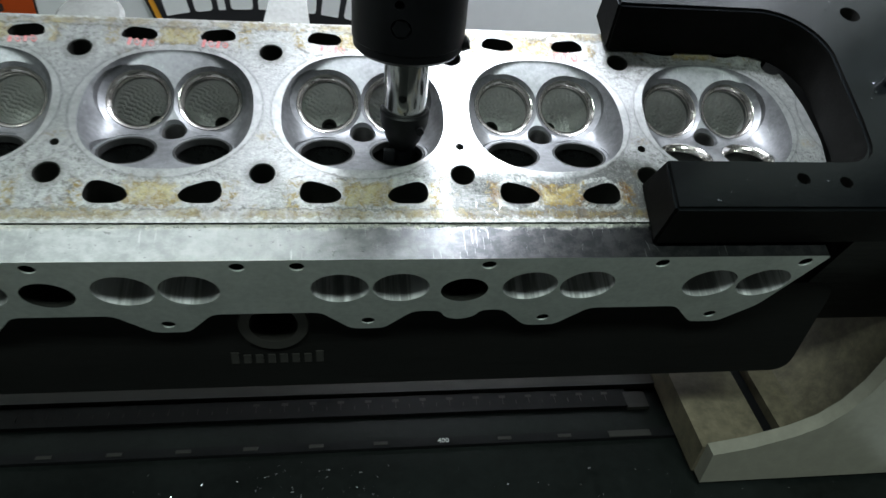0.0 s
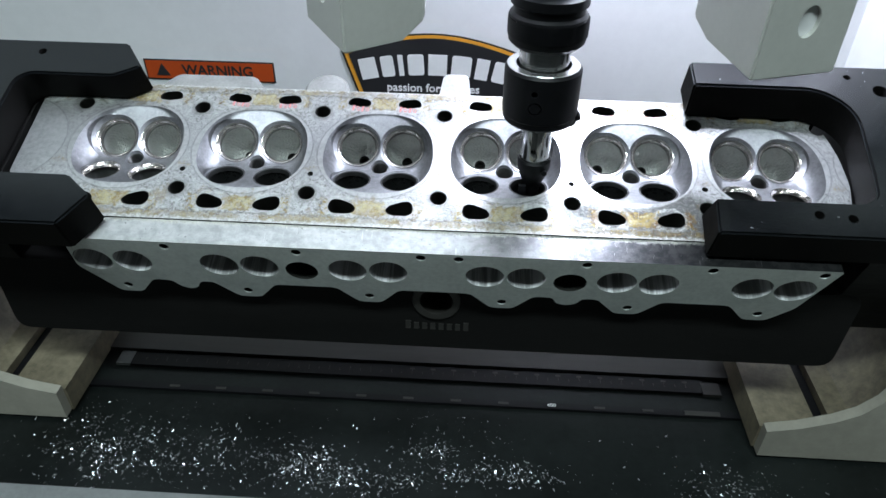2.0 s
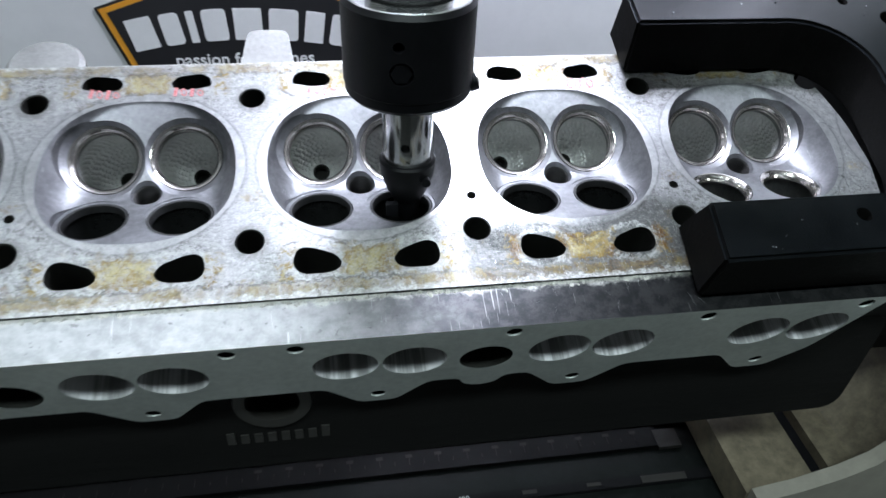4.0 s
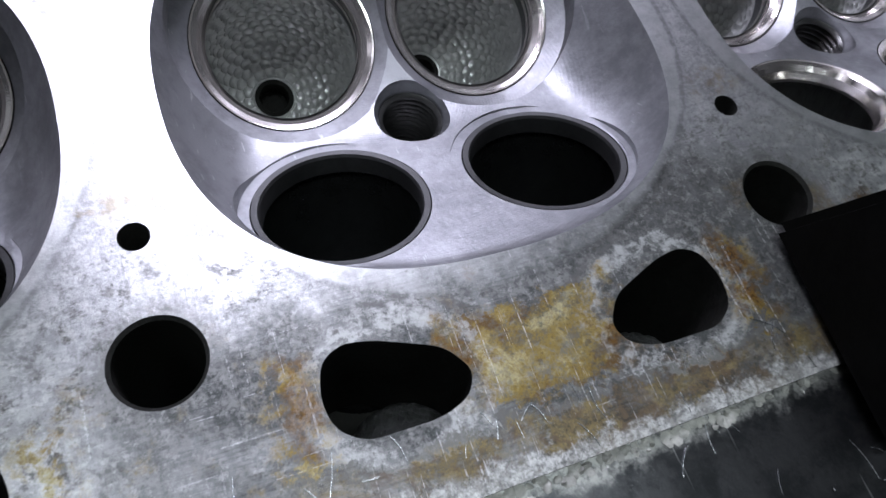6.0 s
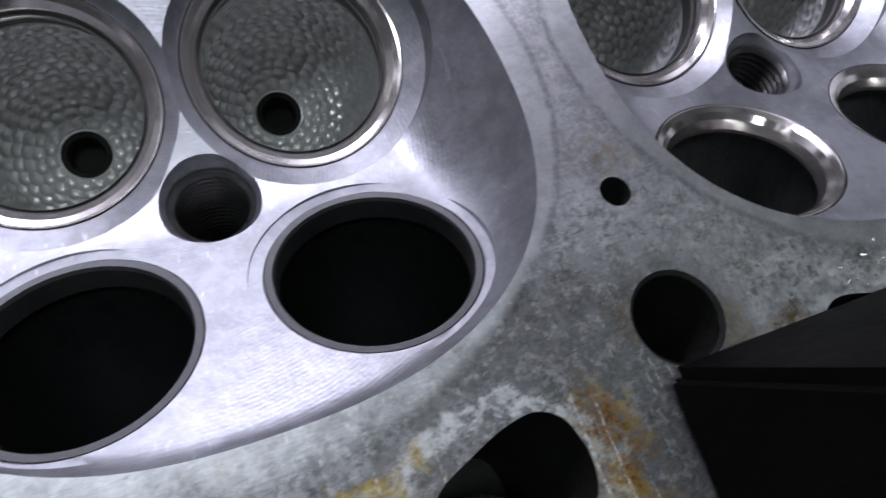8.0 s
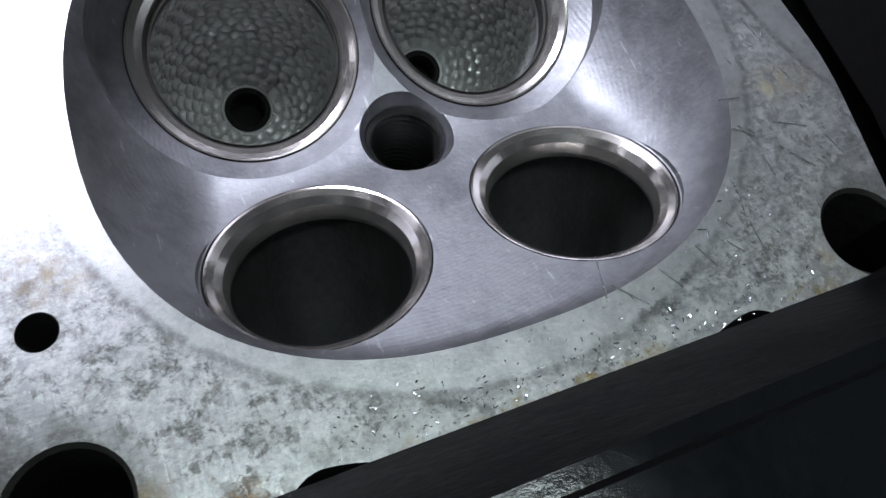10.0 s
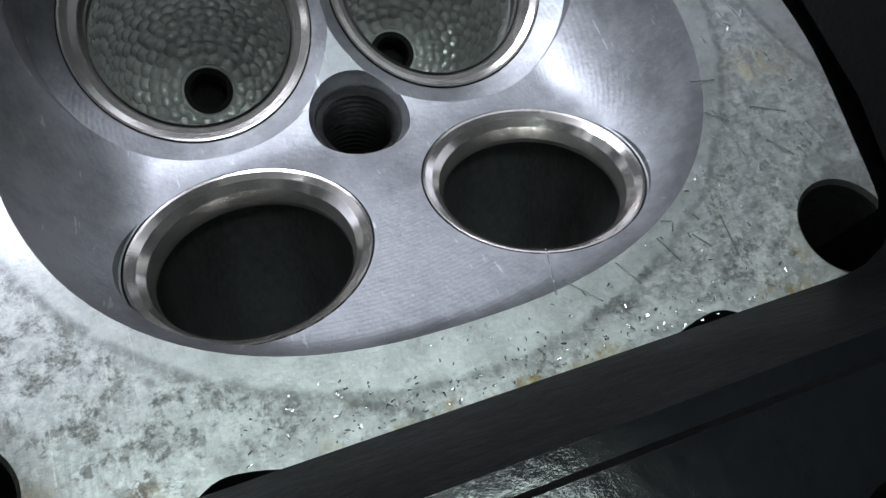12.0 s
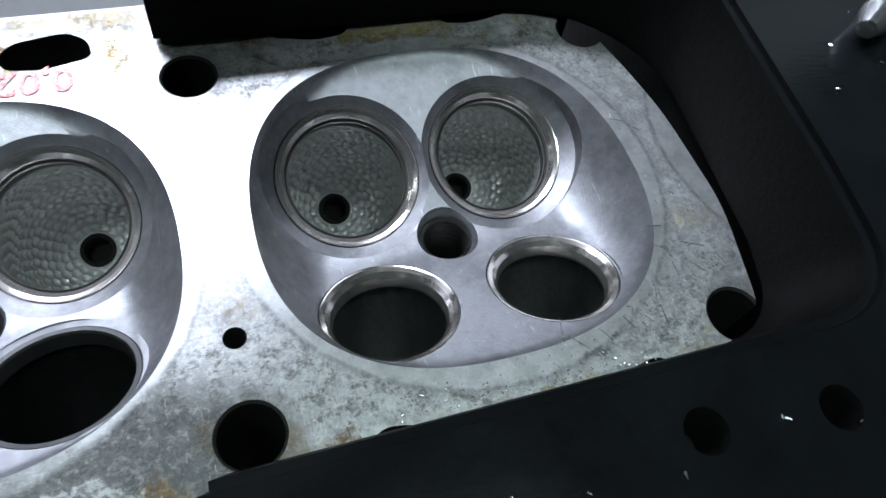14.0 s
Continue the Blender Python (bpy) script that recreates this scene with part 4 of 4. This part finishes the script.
def support_bracket(sign, label):
    """A cream casting that rises in a curve beside the beam, on the bed."""
    ob = thing("support_bracket", label, "bracket", Matrix(), "support brackets")
    def mx(x):
        return x if sign > 0 else -0.048 - x
    curve = [(0.264, -0.199), (0.288, -0.1935), (0.312, -0.184), (0.328, -0.174), (0.339, -0.160), (0.346, -0.142), (0.350, -0.118), (0.352, -0.085)]
    up = Matrix(((1, 0, 0, 0), (0, 0, 1, 0), (0, 1, 0, 0), (0, 0, 0, 1)))
    bm = bmesh.new()
    prism(bm, [(mx(x), z) for x, z in curve + [(0.40, -0.085), (0.41, -0.2285), (0.264, -0.2285)]], -0.067, -0.058, up)
    bevel(bm, 0.0025, 3, 25)
    part("front_web", bm, CREAM, ob)
    bm = bmesh.new()
    prism(bm, [(mx(x), z) for x, z in [(0.262, -0.2285), (0.262, -0.203), (0.30, -0.2035), (0.338, -0.200), (0.356, -0.185), (0.366, -0.160), (0.371, -0.11), (0.372, -0.085), (0.40, -0.085), (0.41, -0.2285)]], -0.058, 0.12, up)
    slot = boxed(*sorted((mx(0.3085), mx(0.3205))), -0.05, 0.09, -0.216, -0.19, 0.0)
    part("curved_floor", cut(bm, [slot]), STAINED_SHADE, ob, "stained cream cradle floor with a slot, darkened as in shade")
    x0, x1 = sorted((mx(0.309), mx(0.320)))
    part("slot_strip", boxed(x0, x1, -0.0495, 0.0895, -0.2158, -0.209), BLACK, ob, "black strip in the slot")
    x0, x1 = sorted((mx(0.372), mx(0.43)))
    part("end_post", boxed(x0, x1, -0.04, 0.11, -0.2285, -0.045, 0.004), CREAM, ob)


def machine_bed():
    bed = thing("machine_bed", "grimy dark machine bed with scale rails", "machine bed", kind="structure")
    part("bed_plate", boxed(-1.0, 1.0, -0.132, 0.22, -0.30, -0.2325), BED, bed)
    part("lower_cabinet", boxed(-0.95, 0.95, -0.25, 0.30, -1.099, -0.301, 0.01), CREAM, bed)
    part("rear_rail", boxed(-0.40, 0.40, 0.015, 0.075, -0.2320, -0.2262, 0.0015), RAIL, bed, "dull ground steel rail")
    part("front_rail", boxed(-0.40, 0.40, -0.029, -0.0225, -0.2320, -0.2292, 0.0005), BLACK, bed)
    scale = part("scale_strip", boxed(-0.285, 0.238, -0.0022, 0.0135, -0.2320, -0.2290, 0.0004), BLACK, bed, "black engraved measuring scale")
    rng = random.Random(3)
    tick = None
    for k in range(53):
        x = -0.272 + k * 0.0095
        long = k % 2 == 0
        m = pose(x, 0.003, -0.2289)
        if tick is None:
            tick = part("tick", boxed(-0.0002, 0.0002, 0, 0.004, 0, 0.0002), RAIL, scale)
            tick.matrix_basis = m
        else:
            again(tick, scale, m @ Matrix.Diagonal((1, 1.4 if long else 0.8, 1, 1)))
        if long and k > 24:
            bar = part("number_bar", boxed(x - 0.0022, x + 0.0022, 0.0085, 0.0108, -0.2290, -0.22885), RAIL, scale) if k == 26 else None
            if bar is None and k > 26:
                again(first_bar, scale, pose(x - bar_x, 0, 0))
            else:
                first_bar, bar_x = bar, x
    for x0, x1, y0, y1 in ((-0.298, -0.285, -0.002, 0.014), (0.236, 0.252, -0.004, 0.010), (0.215, 0.245, -0.0285, -0.0235)):
        part("scale_end", boxed(x0, x1, y0, y1, -0.2318, -0.2287, 0.0005), LIP if x0 < 0 else RAIL, bed, "pale end plate of the scale")
    for k in range(-8, 4):
        x = 0.100 + k * 0.0418
        if k == 0:
            bm = lettering("400", 0.0052, 0.0001)
            lab = part("scale_number", bm, PAPER, bed, "small engraved number")
            lab.matrix_basis = pose(x, -0.0255, -0.2289)
        else:
            part("scale_number", boxed(x - 0.0046, x + 0.0046, -0.0268, -0.0242, -0.2293, -0.2289), RAIL, bed, "worn pale number bar")
    part("tray_lip", boxed(-1.0, 1.0, -0.160, -0.1325, -0.30, -0.2285, 0.001), LIP, bed, "pale tray lip dusted with swarf")
    part("side_lip", boxed(0.40, 0.60, -0.131, -0.075, -0.2320, -0.2270, 0.001), PAPER, bed, "white side strip")


def back_panel():
    ob = thing("back_panel", "white enamelled machine back panel", "machine panel", kind="structure")
    part("panel_sheet", boxed(-0.95, 0.95, 0.205, 0.225, -0.2324, 0.95, 0.002), WALL, ob)
    ob2 = single("column_cover", turned([(0, -0.232), (0.09, -0.232), (0.09, 0.9), (0, 0.9)], 64, pose(0.452, 0.20, 0)), WALL, "white rounded column cover", "machine cover")


def badge():
    """The maker's badge: dark shield with an orange rim and plain white shapes."""
    ob = thing("maker_badge", "dark badge with an orange rim on the back panel", "badge", pose(-0.020, 0.2048, -0.030, 90))
    top = [(-0.086, 0.024)] + [(-0.086 + 0.172 * k / 16, 0.024 + 0.0185 * math.sin(math.pi * k / 16)) for k in range(1, 16)] + [(0.086, 0.024)]
    rim = [(0.062, -0.050), (-0.062, -0.050)]
    def plate(scale, z0, z1):
        bm = bmesh.new()
        prism(bm, [(x * scale, (y + 0.01) * scale - 0.01) for x, y in (top + rim)[::-1]], z0, z1)
        return bm
    part("badge_edge", plate(1.03, 0.0, 0.0006), INK, ob)
    part("badge_rim", plate(1.0, 0.0006, 0.0009), ORANGE, ob, "orange rim")
    part("badge_field", plate(0.945, 0.0009, 0.0012), INK, ob, "black field")
    x = -0.071
    for k, w in enumerate((0.0165, 0.0125, 0.005, 0.0155, 0.018, 0.019, 0.0125, 0.014)):
        a = (x + w / 2) / 0.078
        bm = bmesh.new()
        prism(bm, rounded([(-w / 2, -0.0105), (w / 2, -0.0105), (w / 2, 0.0105), (-w / 2, 0.0105)], 0.003 if k % 2 else 0.0008), 0, 0.0003)
        o = part("badge_shape", bm, PAPER, ob, "plain white shape")
        o.matrix_basis = pose(x + w / 2, 0.0135 - 0.0085 * a * a, 0.0012, 0, 0, -14 * a)
        x += w + 0.0042
    o = part("slogan", lettering("passion for engines", 0.0118, 0.0001, 0.0002), PAPER, ob, "small white slogan")
    o.matrix_basis = pose(0, -0.0105, 0.0013)
    for s in (-1, 1):
        for k in range(3):
            o = part("badge_stroke", boxed(-0.001, 0.001, -0.005, 0.005, 0, 0.0002), PAPER, ob)
            o.matrix_basis = pose(s * (0.042 + k * 0.004), -0.026, 0.0012, 0, 0, s * 30)


def warning_label():
    ob = thing("warning_label", "orange-red warning label on the back panel", "label", pose(-0.240, 0.2048, -0.0305, 90))
    part("label_edge", boxed(-0.0645, 0.0645, -0.0105, 0.0105, 0, 0.0004), INK, ob)
    part("label_field", boxed(-0.063, 0.063, -0.009, 0.009, 0.0004, 0.0007), REDORANGE, ob, "orange-red field")
    bm = bmesh.new()
    prism(bm, [(-0.054, -0.006), (-0.040, -0.006), (-0.047, 0.0065)], 0.0007, 0.0009)
    part("warning_triangle", bm, INK, ob, "black triangle")
    o = part("warning_word", lettering("WARNING", 0.0145, 0.0001, 0.0003), INK, ob, "black capitals")
    o.matrix_basis = pose(0.008, 0, 0.0008)


def covers():
    """Two grey sheet-metal guards that hang beside the spindle, turned to either side of it."""
    shapes = (("grey bent sheet-metal guard with an oval hole", 0.097,
               [(0.167, -0.080, 0), (0.1545, -0.033, 0.004), (0.150, -0.015, 0.012), (0.165, 0.03, 0.014), (0.226, 0.03, 0.010), (0.216, -0.064, 0)], (0.1555, -0.040, 0.139, 90, 0, -75)),
              ("grey bent sheet-metal guard beside the badge", 0.101,
               [(-0.050, -0.072, 0), (-0.0195, -0.052, 0.001), (-0.008, -0.045, 0.012), (-0.012, 0.03, 0.014), (-0.062, 0.03, 0.012), (-0.079, -0.029, 0.005)], (-0.0150, -0.0492, 0.141, 90, 0, 34)))
    for label, z0, low, screw in shapes:
        ob = thing("sheet_guard", label, "machine guard", Matrix(), "sheet guards")
        bm = bmesh.new()
        under = [bm.verts.new((x, y, z0 + up)) for x, y, up in low]
        over = [bm.verts.new((x, y, 0.62)) for x, y, up in low]
        bm.faces.new(under), bm.faces.new(over[::-1])
        for i in range(len(low)):
            k = (i + 1) % len(low)
            bm.faces.new((under[i], over[i], over[k], under[k]))
        bmesh.ops.recalc_face_normals(bm, faces=bm.faces)
        bevel(bm, 0.0012, 2, 15)
        p, q = Vector((*low[0][:2], 0)), Vector((*low[-1][:2], 0))
        way = (q - p).normalized()
        mid = (p + q) / 2 + Vector((0, 0, z0 + 0.030))
        out = Vector((way.y, -way.x, 0))
        if out.y > 0:
            out = -out
        m = Matrix.Translation(mid) @ Matrix(((way.x, 0, out.x, 0), (way.y, 0, out.y, 0), (0, 1, 0, 0), (0, 0, 0, 1))) @ Matrix.Diagonal((0.93, 1.25, 1, 1))
        bm = cut(bm, [turned([(0, -0.006), (0.0068, -0.006), (0.0068, 0.02), (0, 0.02)], 40, m)])
        # white disc stands in for the panel behind, as the guard is solid
        part("hole_backdrop", turned([(0, -0.0055), (0.0066, -0.0055), (0.0066, -0.0025), (0, -0.0025)], 40, m), PAPER, ob, "white seen through the hole")
        part("guard_sheet", bm, GREY, ob)
        part("guard_screw", turned([(0, 0), (0.003, 0), (0.003, 0.005), (0.0016, 0.005), (0.0016, 0.003), (0, 0.003)], 20, pose(*screw)), BLACK, ob, "black socket screw")


def machine_head():
    # Unseen, added to carry the guards; dark keeps it out of deck reflections.
    ob = thing("machine_head", "unseen dark spindle housing added over the bed", "machine housing")
    part("housing", boxed(-0.30, 0.50, -0.14, 0.2045, 0.62, 0.95, 0.01), BEAM, ob)
    part("quill", turned([(0, 0.298), (0.045, 0.298), (0.045, 0.6195), (0, 0.6195)], 48, pose(0.0645, -0.013, 0)), CHROME, ob, "bright spindle quill")


def swarf():
    """Bright chips on the bed, on the clamps and along the deck."""
    rng = random.Random(11)
    def flake(bm, p, size, m=Matrix()):
        t = Matrix.Translation(p) @ Euler((rng.uniform(-0.6, 0.6), rng.uniform(-0.6, 0.6), rng.uniform(0, 6.3))).to_matrix().to_4x4()
        l, w, h = size * rng.uniform(0.6, 1.6), size * rng.uniform(0.25, 0.6), size * rng.uniform(0.08, 0.2)
        pts = [(-l / 2, -w / 2, 0), (l / 2, -w * 0.2, h), (l * 0.35, w / 2, 0), (-l * 0.4, w * 0.35, h)]
        v = [bm.verts.new(m @ t @ Vector(q)) for q in pts]
        u = [bm.verts.new(m @ t @ Vector((q[0], q[1], q[2] + size * 0.12))) for q in pts]
        bm.faces.new(v[::-1]), bm.faces.new(u)
        for i in range(4):
            bm.faces.new((v[i], v[(i + 1) % 4], u[(i + 1) % 4], u[i]))
    bm = bmesh.new()
    heaps = [(rng.uniform(-0.31, 0.02), rng.triangular(-0.124, -0.055, -0.104), rng.uniform(0.008, 0.034)) for _ in range(44)]
    for _ in range(4600):
        r = rng.random()
        if r < 0.72:
            hx, hy, hr = rng.choice(heaps)
            x, y = rng.gauss(hx, hr), rng.gauss(hy, hr * 0.45)
        elif r < 0.82:
            x, y = rng.gauss(0.065, 0.02), rng.gauss(-0.097, 0.006)
        elif r < 0.95:
            x, y = rng.gauss(0.235, 0.025), rng.gauss(-0.105, 0.014)
        else:
            x, y = rng.uniform(-0.32, 0.36), rng.uniform(-0.128, -0.04)
        if -0.131 < y < -0.034:
            flake(bm, (x, y, -0.2317), 0.0005 + 0.0021 * rng.random() ** 3)
    single("swarf_chips", bm, CHIP, "bright aluminium chips scattered over the bed", "swarf", kind="stuff")
    bm = bmesh.new()
    for _ in range(90):
        x, y = rng.choice(((rng.uniform(0.285, 0.42), rng.uniform(-0.07, 0.07)), (rng.uniform(0.19, 0.42), rng.uniform(0.056, 0.075)), (rng.uniform(0.19, 0.42), rng.uniform(-0.074, -0.05))))
        flake(bm, (x, y, 0.0287), rng.uniform(0.0004, 0.0012), Matrix())
    single("clamp_chips", bm, CHIP, "small bright chips on the clamp", "swarf", ROLL, kind="stuff")
    bm = bmesh.new()
    for _ in range(260):
        x = rng.uniform(0.205, 0.262)
        y = -0.0422 + abs(rng.gauss(0, 0.002)) if rng.random() < 0.75 else rng.uniform(-0.041, -0.028)
        if chamber_depth(x - CELLS[5], y) < -0.001 and math.hypot(x - 0.269, y + 0.0375) > 0.0066:
            flake(bm, (x, y, 0.0001), rng.uniform(0.0002, 0.0005))
    for _ in range(34):
        x, y = rng.uniform(0.095, 0.182), rng.choice((rng.uniform(-0.080, -0.066), rng.gauss(-0.0595, 0.002)))
        if y < -0.0645 or -0.0635 < y < -0.0565:
            t = pose(x, y, 0.0001 if y > -0.064 else -0.0015, 0, 0, 90 + rng.gauss(0, 28))
            px, bend = 0.0, rng.uniform(-0.5, 0.5)
            for _ in range(rng.randint(2, 5)):
                l = rng.uniform(0.0006, 0.0016)
                for v in box(bm, 0, l, -0.00004, 0.00004, 0, 0.0001):
                    v.co = t @ v.co
                t = t @ pose(l, 0, 0, 0, 0, math.degrees(bend) * 0.4)
    for _ in range(220):
        x, y = rng.uniform(0.235, 0.283), rng.uniform(-0.041, 0.012)
        if x < 0.276 - 0.25 * max(0.0, y) and chamber_depth(x - CELLS[5], y) < -0.0012 and math.hypot(x - 0.269, y + 0.0375) > 0.0085 and math.hypot(x - 0.273, y) > 0.006:
            l, m = 0.0006 + 0.0050 * rng.random() ** 3, pose(x, y, 0.0001, 0, 0, 110 + rng.gauss(0, 28))
            for v in box(bm, 0, l, -0.00006, 0.00006, 0, 0.0001):
                v.co = m @ v.co
    single("deck_chips", bm, CHIP, "fine slivers of swarf along the clamp", "swarf", ROLL, kind="stuff")


fixture_beam()
support_bracket(1, "cream enamelled curved support bracket with a black slot")
support_bracket(-1, "cream enamelled curved support bracket under the beam end")
machine_bed()
back_panel()
badge()
warning_label()
covers()
machine_head()
swarf()


def motions():
    """Nothing but the camera moves."""


motions()
